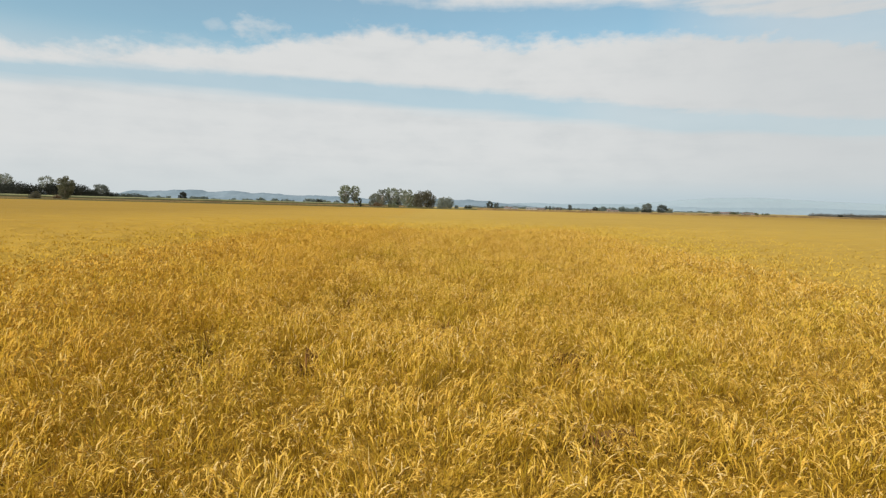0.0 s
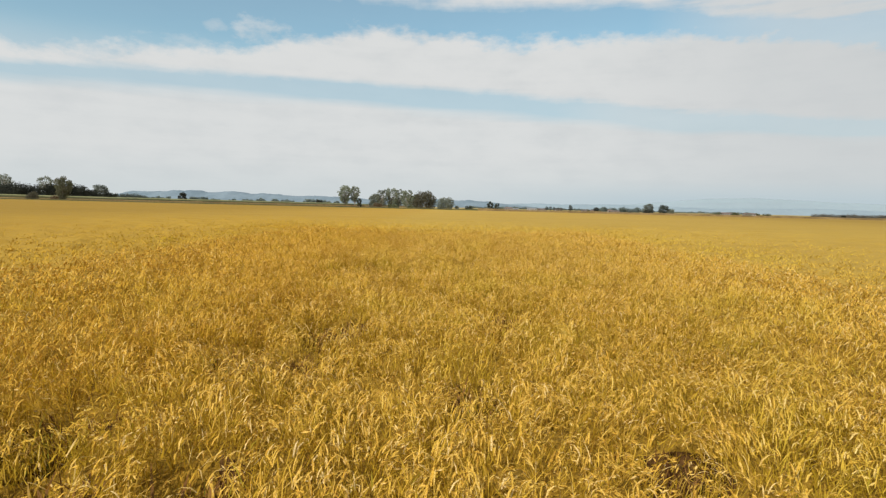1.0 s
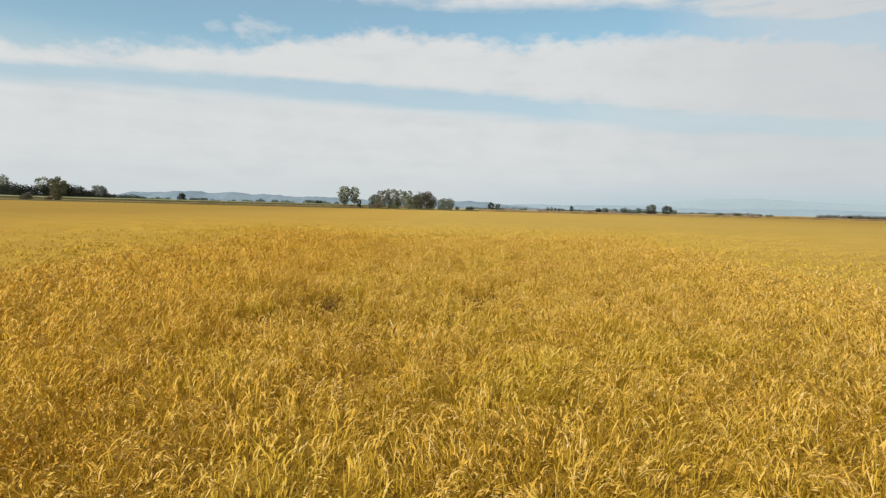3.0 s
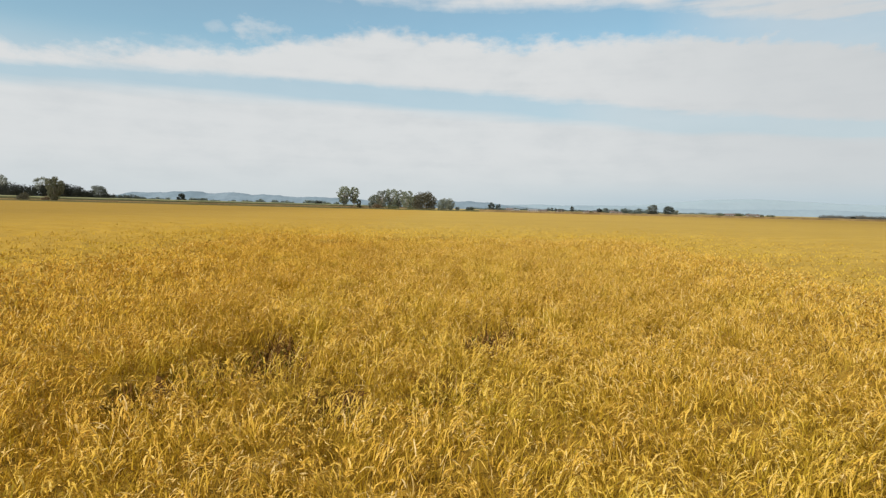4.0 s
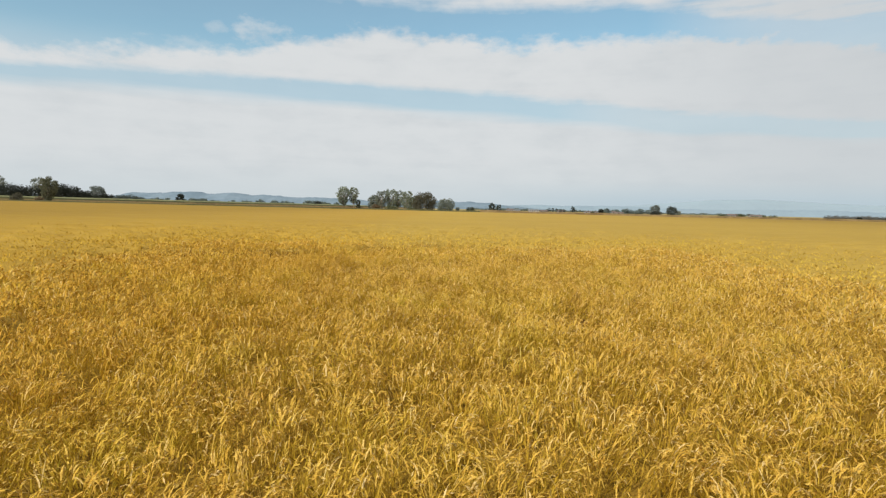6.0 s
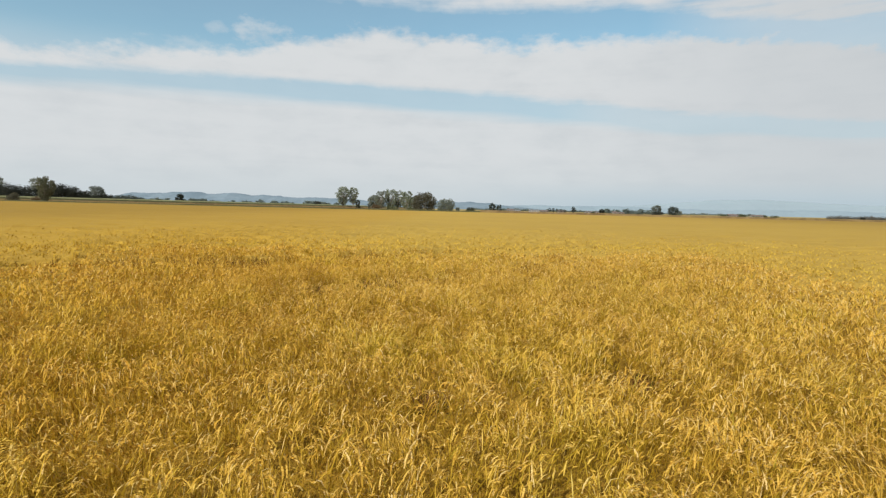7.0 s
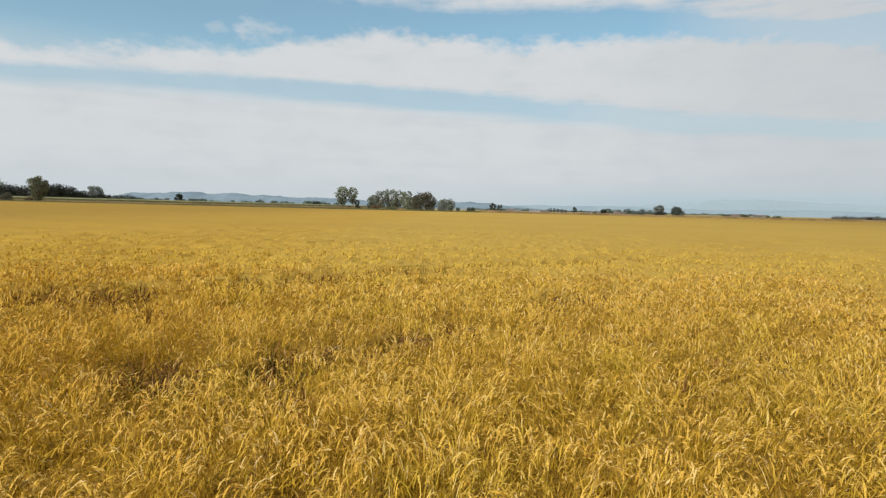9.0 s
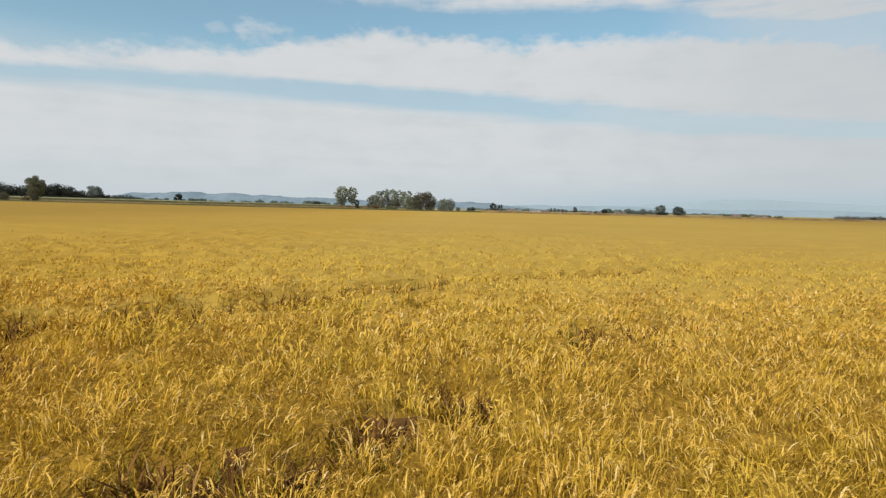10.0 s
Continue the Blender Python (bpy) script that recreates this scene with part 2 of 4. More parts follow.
OLIVE_LEAF = foliage_material("olive_leaf", (0.070, 0.084, 0.045), (0.119, 0.133, 0.073), (0.175, 0.181, 0.107))
GREY_LEAF = foliage_material("grey_leaf", (0.147, 0.167, 0.136), (0.192, 0.211, 0.172), (0.249, 0.266, 0.215))
TEAL_LEAF = foliage_material("teal_leaf", (0.062, 0.078, 0.070), (0.085, 0.102, 0.092), (0.115, 0.132, 0.118))
GREY_TEAL = foliage_material("grey_teal_leaf", (0.125, 0.148, 0.138), (0.15, 0.172, 0.16), (0.18, 0.20, 0.185))
HEDGE_LEAF = foliage_material("hedge_leaf", (0.115, 0.113, 0.10), (0.135, 0.132, 0.118), (0.16, 0.152, 0.135))
WILLOW_LEAF = foliage_material("willow_leaf", (0.10, 0.105, 0.065), (0.125, 0.128, 0.08), (0.16, 0.158, 0.098))
OAK_LEAF = foliage_material("oak_leaf", (0.070, 0.069, 0.049), (0.104, 0.099, 0.070), (0.147, 0.133, 0.093))
BROWN_LEAF = foliage_material("brown_leaf", (0.10, 0.068, 0.04), (0.15, 0.105, 0.062), (0.20, 0.15, 0.09))
WOOD_LEAF = foliage_material("wood_leaf", (0.026, 0.032, 0.026), (0.034, 0.039, 0.031), (0.044, 0.047, 0.037))
GRASS = rough_material("bank_grass", (0.135, 0.14, 0.066), (0.215, 0.21, 0.105), 0.05, (0.17, 0.172, 0.085))
GRASS_DARK = rough_material("ditch_grass", (0.040, 0.044, 0.018), (0.085, 0.075, 0.03), 0.08)
DRY_GRASS = rough_material("dry_grass", (0.115, 0.075, 0.033), (0.21, 0.142, 0.06), 0.05, (0.155, 0.106, 0.044))
STUBBLE = rough_material("stubble", (0.27, 0.195, 0.08), (0.38, 0.285, 0.125), 0.06, (0.23, 0.17, 0.08))
# blue distance haze is painted into the hill and far wood colours
HILL_NEAR = rough_material("hill_haze_near", (0.13, 0.178, 0.215), (0.175, 0.225, 0.265), 0.004)
HILL_PALE = rough_material("hill_haze_pale", (0.228, 0.283, 0.32), (0.238, 0.294, 0.332), 0.002)
HILL_FAR = rough_material("hill_haze_far", (0.20, 0.255, 0.295), (0.22, 0.28, 0.32), 0.003)
FAR_WOOD = foliage_material("far_wood_haze_leaf", (0.14, 0.178, 0.172), (0.155, 0.195, 0.188), (0.175, 0.212, 0.203))
PLASTER = rough_material("pale_plaster", (0.30, 0.28, 0.265), (0.37, 0.345, 0.325), 0.3)
TILE_ROOF = rough_material("roof_tile", (0.12, 0.09, 0.08), (0.17, 0.13, 0.115), 0.5)
GREY_ROOF = rough_material("grey_roof", (0.17, 0.17, 0.175), (0.24, 0.24, 0.24), 0.4)
m_, n_, p_, o_ = material("window_glass")
p_.inputs["Base Color"].default_value = (0.03, 0.035, 0.04, 1)
p_.inputs["Roughness"].default_value = 0.08
GLASS = m_


# ---------------------------------------------------------------- mesh helpers
def mesh_from(name, verts, faces, mat_list, slots=None, smooth=False):
    me = bpy.data.meshes.new(name)
    verts, faces = np.asarray(verts, np.float32), np.asarray(faces, np.int32)
    k = faces.shape[1]
    me.vertices.add(len(verts))
    me.vertices.foreach_set("co", verts.ravel())
    me.loops.add(faces.size)
    me.loops.foreach_set("vertex_index", faces.ravel())
    me.polygons.add(len(faces))
    me.polygons.foreach_set("loop_start", np.arange(0, faces.size, k, dtype=np.int32))
    for mt in mat_list:
        me.materials.append(mt)
    if slots is not None:
        me.polygons.foreach_set("material_index", np.asarray(slots, np.int32))
    me.polygons.foreach_set("use_smooth", np.full(len(faces), smooth))
    me.update(calc_edges=True)
    return me


def part(name, data, parent, label=""):
    """Link mesh data, or a bmesh with its material, as one object under a thing."""
    if isinstance(data, tuple):
        bm, mt = data
        me = bpy.data.meshes.new(name)
        bm.to_mesh(me)
        bm.free()
        me.materials.append(mt)
        data = me
    ob = new(name, data)
    ob.parent = parent
    return tagged(ob, label=label)


def thing(name, m, label, category, group="", kind=""):
    ob = new(name)
    ob.matrix_basis = m
    return tagged(ob, label, category, group, kind)


rng = np.random.default_rng(7)


def waves(x, y, scale, seed, n=14):
    """Smooth random relief between about -1 and 1."""
    r = np.random.default_rng(seed)
    out = np.zeros_like(x, dtype=np.float64)
    for _ in range(n):
        a, f, ph = r.uniform(0, math.tau), r.uniform(0.5, 1.6) / scale, r.uniform(0, math.tau)
        out += np.sin((x * math.cos(a) + y * math.sin(a)) * f * math.tau + ph)
    return out / math.sqrt(n) * 0.9


# ---------------------------------------------------------------- ground and far land
def field_edge(x):
    """Where the rice ends, far ahead."""
    return np.interp(x, [-700, -330, -60, 120, 300, 700], [350, 345, 318, 285, 245, 200])


def build_ground():
    bm = bmesh.new()
    xs = [-4900, -2500, -1200, -500, -100, 100, 500, 1200, 2500, 4900]
    ys = [-900, -200, 0, 200, 500, 1000, 1800, 3000, 4900]
    grid = [[bm.verts.new((x, y, 0)) for x in xs] for y in ys]
    for j in range(len(ys) - 1):
        for i in range(len(xs) - 1):
            bm.faces.new((grid[j][i], grid[j][i + 1], grid[j + 1][i + 1], grid[j + 1][i]))
    me = bpy.data.meshes.new("ground")
    bm.to_mesh(me)
    me.materials.append(SOIL)
    tagged(new("ground", me), "flat farmland of stubble and dry grass", "ground", kind="structure")


def strip_mesh(line, profile, mt, name, seed, step=6.0, rough=0.25):
    """A long bank: a cross-section of (across, height) swept along a line of points, with an uneven crest."""
    pts, r = [], np.random.default_rng(seed)
    for (x0, y0), (x1, y1) in zip(line, line[1:]):
        n = max(2, int(math.hypot(x1 - x0, y1 - y0) / step))
        pts += [(x0 + (x1 - x0) * i / n, y0 + (y1 - y0) * i / n) for i in range(n)]
    pts = np.array(pts + [line[-1]])
    d = np.gradient(pts, axis=0)
    d /= np.linalg.norm(d, axis=1)[:, None]
    nrm = np.stack([-d[:, 1], d[:, 0]], 1)
    k, n = len(profile), len(pts)
    v = np.zeros((n, k, 3))
    for j, (a, h) in enumerate(profile):
        wob = r.normal(0, rough, n)
        v[:, j, :2] = pts + nrm * (a + wob * 0.6)[:, None]
        v[:, j, 2] = h + (np.abs(wob) * 0.6 if h > 0.05 else -0.05)
    f = [(i * k + j, i * k + j + 1, (i + 1) * k + j + 1, (i + 1) * k + j) for i in range(n - 1) for j in range(k - 1)]
    return mesh_from(name, v.reshape(-1, 3), f, [mt], smooth=True)


def hill_range(name, knots, y, depth, mt, seed, label, rugged=1.0):
    """A far range: a ridge with its slopes to the plain in front and behind."""
    xs = np.arange(knots[0][0], knots[-1][0] + 1, 22.0)
    h = np.interp(xs, [k[0] for k in knots], [k[1] for k in knots])
    h = np.maximum(h + (waves(xs, xs * 0, 180, seed) * 3.5 + waves(xs, xs * 0, 60, seed + 1) * 2.0) * rugged, 0.5)
    rows = [(-depth, 0.0), (-depth * 0.6, 0.42), (-depth * 0.3, 0.74), (0, 1.0), (depth * 0.4, 0.97), (depth * 0.8, 0.0)]
    v = np.zeros((len(rows), len(xs), 3))
    for j, (dy, s) in enumerate(rows):
        v[j, :, 0], v[j, :, 1] = xs, y + dy + waves(xs, xs * 0 + j * 50, 150, seed + 3) * depth * 0.06 * rugged
        v[j, :, 2] = h * s * (1 + (waves(xs, xs * 0 + j * 30, 120, seed + 5) * 0.08 * rugged if 0 < s < 1 else 0)) - (0.5 if s == 0 else 0)
    n = len(xs)
    f = [(j * n + i, j * n + i + 1, (j + 1) * n + i + 1, (j + 1) * n + i) for j in range(len(rows) - 1) for i in range(n - 1)]
    tagged(new(name, mesh_from(name, v.reshape(-1, 3), f, [mt], smooth=rugged > 0.5)), label, "hills", kind="structure")


build_ground()
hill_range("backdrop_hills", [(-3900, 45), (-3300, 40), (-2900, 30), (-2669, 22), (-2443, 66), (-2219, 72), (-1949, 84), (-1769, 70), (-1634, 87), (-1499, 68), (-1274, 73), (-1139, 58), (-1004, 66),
                              (-824, 61), (-600, 52), (-373, 56), (0, 62), (168, 58), (348, 53), (529, 30), (700, 18), (900, 6)], 4400, 350, HILL_NEAR, 21, "low wooded hills far off, tinted blue for haze")
hill_range("backdrop_hills_far", [(200, 20), (529, 38), (760, 50), (981, 46), (1432, 56), (1794, 48), (2249, 40), (2700, 52), (3200, 60), (3700, 50)], 4700, 150, HILL_FAR, 33, "pale hills on the horizon, tinted for haze", 0.4)

hill_range("backdrop_mountains", [(1100, 20), (1500, 52), (1800, 80), (2050, 104), (2300, 128), (2700, 142), (3050, 132), (3400, 120), (3900, 112), (4500, 120)], 4880, 100, HILL_PALE, 47, "very pale mountains on the horizon, tinted for haze", 0.12)

LEVEE = [(-700, 300), (-420, 372), (-338, 420), (-150, 800), (-90, 1100)]


def bank(name, shift, profile, mt, seed, rough, label):
    """A bank that runs alongside the levee, shifted towards the field."""
    line = [(x + shift * 0.85, y - shift * 0.5) for x, y in LEVEE]
    tagged(new(name, strip_mesh(line, profile, mt, name, seed, rough=rough)), label, "bank", kind="structure")


bank("grass_bank", 0, [(-14, 0), (-9, 1.8), (-4, 3.7), (0, 4.2), (4, 4.2), (9, 3.4), (18, 0)], GRASS, 3, 0.2, "long low levee with a pale grassy crest")
bank("ditch_bank", 16, [(-5, 0), (-2.5, 2.2), (0, 3.2), (2, 3.1), (5, 0)], GRASS_DARK, 4, 0.35, "dark weedy bank below the levee")
bank("verge", 26, [(-4, 0), (-2, 1.6), (0, 2.0), (2, 1.9), (4, 0)], DRY_GRASS, 8, 0.2, "tan strip of dry grass beside the ditch")
tagged(new("stubble_strip", strip_mesh([(-150, 420), (60, 400), (260, 330), (480, 280)], [(-60, 0), (-40, 0.5), (0, 0.75), (40, 0.6), (60, 0)], STUBBLE, "stubble_strip", 5)),
       "strip of cut stubble beyond the rice field", "field", kind="structure")
tagged(new("field_bund", strip_mesh([(-560, 366), (-360, 366), (-60, 332), (20, 318)], [(-3, 0), (-1.2, 1.2), (0.6, 1.4), (3, 0)], GRASS_DARK, "field_bund", 6, rough=0.3)),
       "narrow weedy bund along the end of the field", "bank", kind="structure")
tagged(new("dry_bund", strip_mesh([(20, 318), (120, 298), (300, 258), (560, 222)], [(-3, 0), (-1.2, 1.55), (0.6, 1.75), (3, 0)], DRY_GRASS, "dry_bund", 9, rough=0.3)),
       "narrow bund of dry brown grass along the field", "bank", kind="structure")


# ---------------------------------------------------------------- trees
def tube(points, radii, sides=6):
    v, f = [], []
    for i, p in enumerate(points):
        d = Vector(points[min(i + 1, len(points) - 1)]) - Vector(points[max(i - 1, 0)])
        q = d.to_track_quat("Z", "Y")
        for s in range(sides):
            a = math.tau * s / sides
            v.append(Vector(p) + q @ Vector((math.cos(a) * radii[i], math.sin(a) * radii[i], 0)))
    for i in range(len(points) - 1):
        for s in range(sides):
            t = (s + 1) % sides
            f.append((i * sides + s, i * sides + t, (i + 1) * sides + t, (i + 1) * sides + s))
    return [tuple(c) for c in v], f


def leaf_cards(centres, size, r):
    """Small bent leaf sprays, each two triangles folded along the middle."""
    n = len(centres)
    a = r.normal(size=(n, 3))
    a /= np.linalg.norm(a, axis=1)[:, None]
    b = np.cross(a, r.normal(size=(n, 3)))
    b /= np.linalg.norm(b, axis=1)[:, None]
    c = np.cross(a, b)
    s = size * r.uniform(0.6, 1.35, (n, 1))
    v = np.stack([centres - a * s, centres + b * s * 0.55 + c * s * 0.2, centres + a * s, centres - b * s * 0.55 + c * s * 0.2], 1)
    k = np.arange(n)[:, None] * 4
    return v.reshape(-1, 3), np.concatenate([k + [0, 1, 2], k + [0, 2, 3]])


def tree(name, x, y, height, width, leaf, label, category="tree", bark=None, base=0.2, clumps=26, leaves=1500, open_=0.0, seed=0, group="", z=0.0, lobes=1.0, vase=0.0):
    """A trunk with forking limbs and a crown of leaf sprays in uneven clumps. base: clear trunk as a share of the height; open_: how lacy the crown is; vase: how much it widens upwards."""
    r = np.random.default_rng(seed * 131 + int(abs(x) * 7 + y))
    ob = thing(name, pose(x, y, z, 0, 0, r.uniform(0, 360)), label, category, group)
    rad = width * 0.56
    c0 = height * base
    ch = height - c0
    cr = max(0.30 * rad, 0.10 * ch) * lobes * (1.0 - 0.15 * open_)
    tips = []
    for i in range(clumps):
        hz = 0.06 + 0.86 * (i + 0.5) / clumps
        a = i * 2.39996 + r.uniform(-0.6, 0.6)
        prof = (1 - abs(2 * hz - 0.9) ** 2.4) ** 0.5 if abs(2 * hz - 0.9) < 1 else 0.15
        prof *= 1 - vase + vase * min(1.0, 0.22 + 1.15 * hz)
        rr = max(0.0, rad - cr * 0.7) * prof * math.sqrt(r.uniform(0.25, 1.1))
        tips.append((math.cos(a) * rr, math.sin(a) * rr, c0 + (ch - cr * 0.6) * hz * r.uniform(0.95, 1.05)))
    lean = r.normal(0, 0.02, 2) * height
    trunk_top = Vector((lean[0], lean[1], c0 + ch * 0.62))
    tr = max(0.06, height * 0.017)
    pv, pf = tube([(0, 0, -0.2), (lean[0] * 0.2, lean[1] * 0.2, c0 * 0.6), (lean[0] * 0.5, lean[1] * 0.5, c0 + ch * 0.2), tuple(trunk_top)], [tr * 1.35, tr, tr * 0.7, tr * 0.2], 8)
    for i, tip in enumerate(tips[:: 1 if open_ > 0.2 else 2]):
        t = Vector(tip)
        start = Vector((lean[0] * 0.4, lean[1] * 0.4, max(c0 * 0.75, min(t.z - 0.12 * ch, c0 + ch * r.uniform(0.0, 0.4)))))
        mid = start.lerp(t, 0.5) + Vector((t.x, t.y, 0)) * 0.12 - Vector((0, 0, 0.04 * ch))
        v2, f2 = tube([tuple(start), tuple(mid), tuple(t)], [tr * (0.45 + 0.35 * vase), tr * (0.26 + 0.25 * vase), tr * 0.08], 4)
        pf += [tuple(q + len(pv) for q in g) for g in f2]
        pv += v2
    part("trunk", mesh_from("trunk", pv, pf, [bark or BARK], smooth=True), ob)
    per = int(leaves * 1.9) // clumps
    size = math.sqrt(4.6 * (1 - 0.85 * open_) * width * height * (1 - base) / (leaves * 1.9 * 1.1))
    pts = []
    for tip in tips:
        n = int(per * r.uniform(0.55, 1.45))
        d = r.normal(size=(n, 3))
        d /= np.linalg.norm(d, axis=1)[:, None]
        d *= (r.uniform(0.15, 1.0, (n, 1)) ** 0.45) * cr * r.uniform(0.8, 1.25)
        d[:, 2] *= 0.8
        pts.append(np.array(tip) + d)
    pts = np.concatenate(pts)
    pts = pts[pts[:, 2] > height * base * 0.5]
    lv, lf = leaf_cards(pts, size, r)
    part("crown", mesh_from("crown", lv, lf, [leaf]), ob)
    return ob


def shrub(name, x, y, height, width, leaf, label, seed=0, group="", leaves=700, z=0.0):
    return tree(name, x, y, height, width, leaf, label, "shrub", base=0.04, clumps=16, leaves=leaves, seed=seed, group=group, lobes=1.25, z=z)


# the wood on the levee's far side
for i, (x, y, h, wd) in enumerate([(-700, 770, 20, 34), (-672, 755, 21, 32), (-641, 760, 21, 36), (-622, 765, 21.5, 30), (-606, 758, 21.5, 34), (-588, 764, 21.5, 30), (-568, 750, 21.5, 34), (-556, 768, 21, 30),
                                   (-543, 790, 24, 26), (-560, 820, 22, 30), (-573, 850, 22, 30), (-529, 800, 26, 26), (-514, 805, 22.5, 24), (-502, 810, 17, 22)]):
    tree("broadleaf_tree", x, y, h, wd, WOOD_LEAF, "dense dark green tree crowded in a wood behind the levee", base=0.03, clumps=34, leaves=2100, seed=i, group="trees of the levee wood", lobes=1.35)
tree("poplar_tree", -697, 900, 40, 27, GREY_LEAF, "tall thin-leaved poplar standing over the dark wood", bark=PALE_BARK, base=0.3, clumps=40, leaves=2000, open_=0.4, seed=31)
tree("bare_tree", -631, 900, 39, 24, GREY_LEAF, "sparse half-bare tree standing over the dark wood", bark=BARK, base=0.3, clumps=26, leaves=620, open_=0.7, seed=32)
tree("willow_tree", -279, 417, 19.4, 13.2, WILLOW_LEAF, "bushy olive willow narrowing to its foot beside the rice", base=0.04, clumps=48, leaves=2800, open_=0.1, seed=33, lobes=0.85, vase=0.95)
shrub("round_bush", -304, 420, 6.9, 8.6, OAK_LEAF, "round brown-olive bush at the edge of the rice", 34)
shrub("low_bush", -280, 410, 4.6, 5.4, BROWN_LEAF, "low bush with dry brown leaves under the willow", 36)
tree("round_tree", -847, 1400, 41, 36, GREY_TEAL, "round-crowned tree far off behind low scrub", base=0.08, clumps=36, leaves=2400, seed=35)
for i, (x, y, h, wd) in enumerate([(-640, 1000, 16, 24), (-623, 1000, 15.5, 26), (-655, 1100, 16, 26), (-640, 1100, 16.5, 24), (-617, 1100, 14, 28), (-600, 1100, 15, 26), (-585, 1105, 12, 24)]):
    shrub("scrub", x, y, h, wd, TEAL_LEAF if i > 3 else WOOD_LEAF, "dark scrub growing along the foot of the levee", 40 + i, "scrub along the levee")
shrub("round_bush", -689, 1500, 28, 21, WOOD_LEAF, "small dark round tree alone on the plain", 50)
shrub("scrub", -261, 1200, 12.5, 18, WOOD_LEAF, "dark scrub by the fields", 51)
shrub("scrub", -246, 1210, 9, 14, OLIVE_LEAF, "low olive scrub by the fields", 52)

# the poplar group in the middle distance
POP = "trees of the poplar group"
tree("poplar_tree", -138, 800, 31.8, 21, POPLAR_LEAF, "tall airy poplar spreading upwards from dark forked limbs", bark=BARK, base=0.12, clumps=64, leaves=2700, open_=0.45, seed=60, group=POP, lobes=0.66, vase=0.65)
tree("poplar_tree", -125, 805, 30.6, 16, POPLAR_LEAF, "tall airy poplar on a slim dark trunk", bark=BARK, base=0.2, clumps=54, leaves=2000, open_=0.5, seed=61, group=POP, lobes=0.66, vase=0.6)
tree("dark_bush", -116, 790, 12.8, 6.4, DARK_LEAF, "narrow dark bush beside the poplars", "shrub", base=0.03, clumps=16, leaves=700, seed=62, lobes=1.1)
tree("willow_tree", -98, 830, 20.5, 19, GREY_LEAF, "grey-green willow at the edge of the poplar group", base=0.0, clumps=34, leaves=1900, seed=63, group=POP, lobes=1.1)
for i, (x, y, h, wd, ln) in enumerate([(-86, 812, 27, 18, 1300), (-74, 818, 30, 20, 1300), (-64, 830, 28, 16, 1100), (-50, 800, 27.6, 20, 1200)]):
    tree("poplar_tree", x, y, h, wd, POPLAR_LEAF if i % 2 else GREY_LEAF, "tall airy poplar with pale limbs in a clump", bark=PALE_BARK if i > 1 else BARK, base=0.05, clumps=60, leaves=int(ln * 1.9), open_=0.5, seed=64 + i, group=POP, lobes=0.66, vase=0.5)
tree("broadleaf_tree", -40, 820, 20.8, 17, OLIVE_LEAF, "olive tree between the poplars and an oak", base=0.08, clumps=32, leaves=1700, seed=70, group=POP)
tree("oak_tree", -19, 600, 19.8, 25, OAK_LEAF, "broad dense olive-brown oak in the fields", base=0.0, clumps=36, leaves=3000, seed=71, lobes=1.1)
tree("broadleaf_tree", 3, 700, 15.8, 21, GREY_LEAF, "round grey-green tree beside the oak", base=0.0, clumps=26, leaves=1700, seed=72)
shrub("low_bush", -74, 640, 5.8, 11, BROWN_LEAF, "low brownish bush before the poplars", 73)
shrub("low_bush", -58, 655, 4.6, 16, OLIVE_LEAF, "low olive bush before the poplars", 74)
shrub("low_bush", -34, 640, 4.2, 14, OLIVE_LEAF, "low olive bush beside the oak", 75)
shrub("low_bush", 18, 700, 4.8, 6, GREY_LEAF, "small grey bush in the fields", 76)
shrub("dark_bush", 16, 350, 3.9, 5.6, DARK_LEAF, "low dark bush at the end of the rice", 77)
tree("round_tree", 51, 600, 10.0, 7.4, TEAL_LEAF, "small dark round tree, one of two", base=0.08, clumps=18, leaves=800, seed=78, group="pair of small trees")
tree("round_tree", 58.5, 605, 8.4, 5.2, TEAL_LEAF, "small slim dark tree, one of two", base=0.08, clumps=16, leaves=700, seed=79, group="pair of small trees")

# trees round the farms and on to the far right
for i, (x, h) in enumerate([(167, 7.2), (173, 7.6), (179, 6.8), (185, 6.2), (191, 5.8)]):
    tree("slim_tree", x, 902 + i, h, 4.2, TEAL_LEAF, "slim dark tree in a row beside the farm", base=0.1, clumps=12, leaves=340, seed=80 + i, group="row of slim trees")
tree("round_tree", 227, 1000, 11.5, 8, TEAL_LEAF, "round dark tree behind the farm row", base=0.1, clumps=16, leaves=600, seed=86)
shrub("dark_bush", 163, 600, 6.2, 5.6, WOOD_LEAF, "dark round bush in the fields", 87)
shrub("low_bush", 168, 650, 3.6, 4.2, OLIVE_LEAF, "low bush by a small house", 88)
shrub("low_bush", 178, 640, 3.2, 4.4, OLIVE_LEAF, "low bush by a small house", 89)
for i in range(9):
    shrub("far_thicket", 330 + i * 11.5 + (i % 3), 1180 + (i % 2) * 14, 8.0 + 1.8 * ((i * 5) % 3), 18, FAR_WOOD, "thicket in a line far off, tinted blue-green for haze", 90 + i, "far thicket line", 420)
tree("round_tree", 204, 560, 11.2, 10.0, GREY_TEAL, "blue-green round tree behind a dark bush", base=0.12, clumps=22, leaves=1000, seed=100)
shrub("dark_bush", 175, 480, 4.5, 9.4, WOOD_LEAF, "dense dark bush in front of a tree", 101, leaves=1200)
tree("round_tree", 192, 490, 9.3, 8.6, TEAL_LEAF, "round blue-green tree on a short trunk", base=0.14, clumps=24, leaves=1300, seed=102)
shrub("low_bush", 259, 640, 7.0, 8, GREY_LEAF, "grey bush beside a round tree", 103)
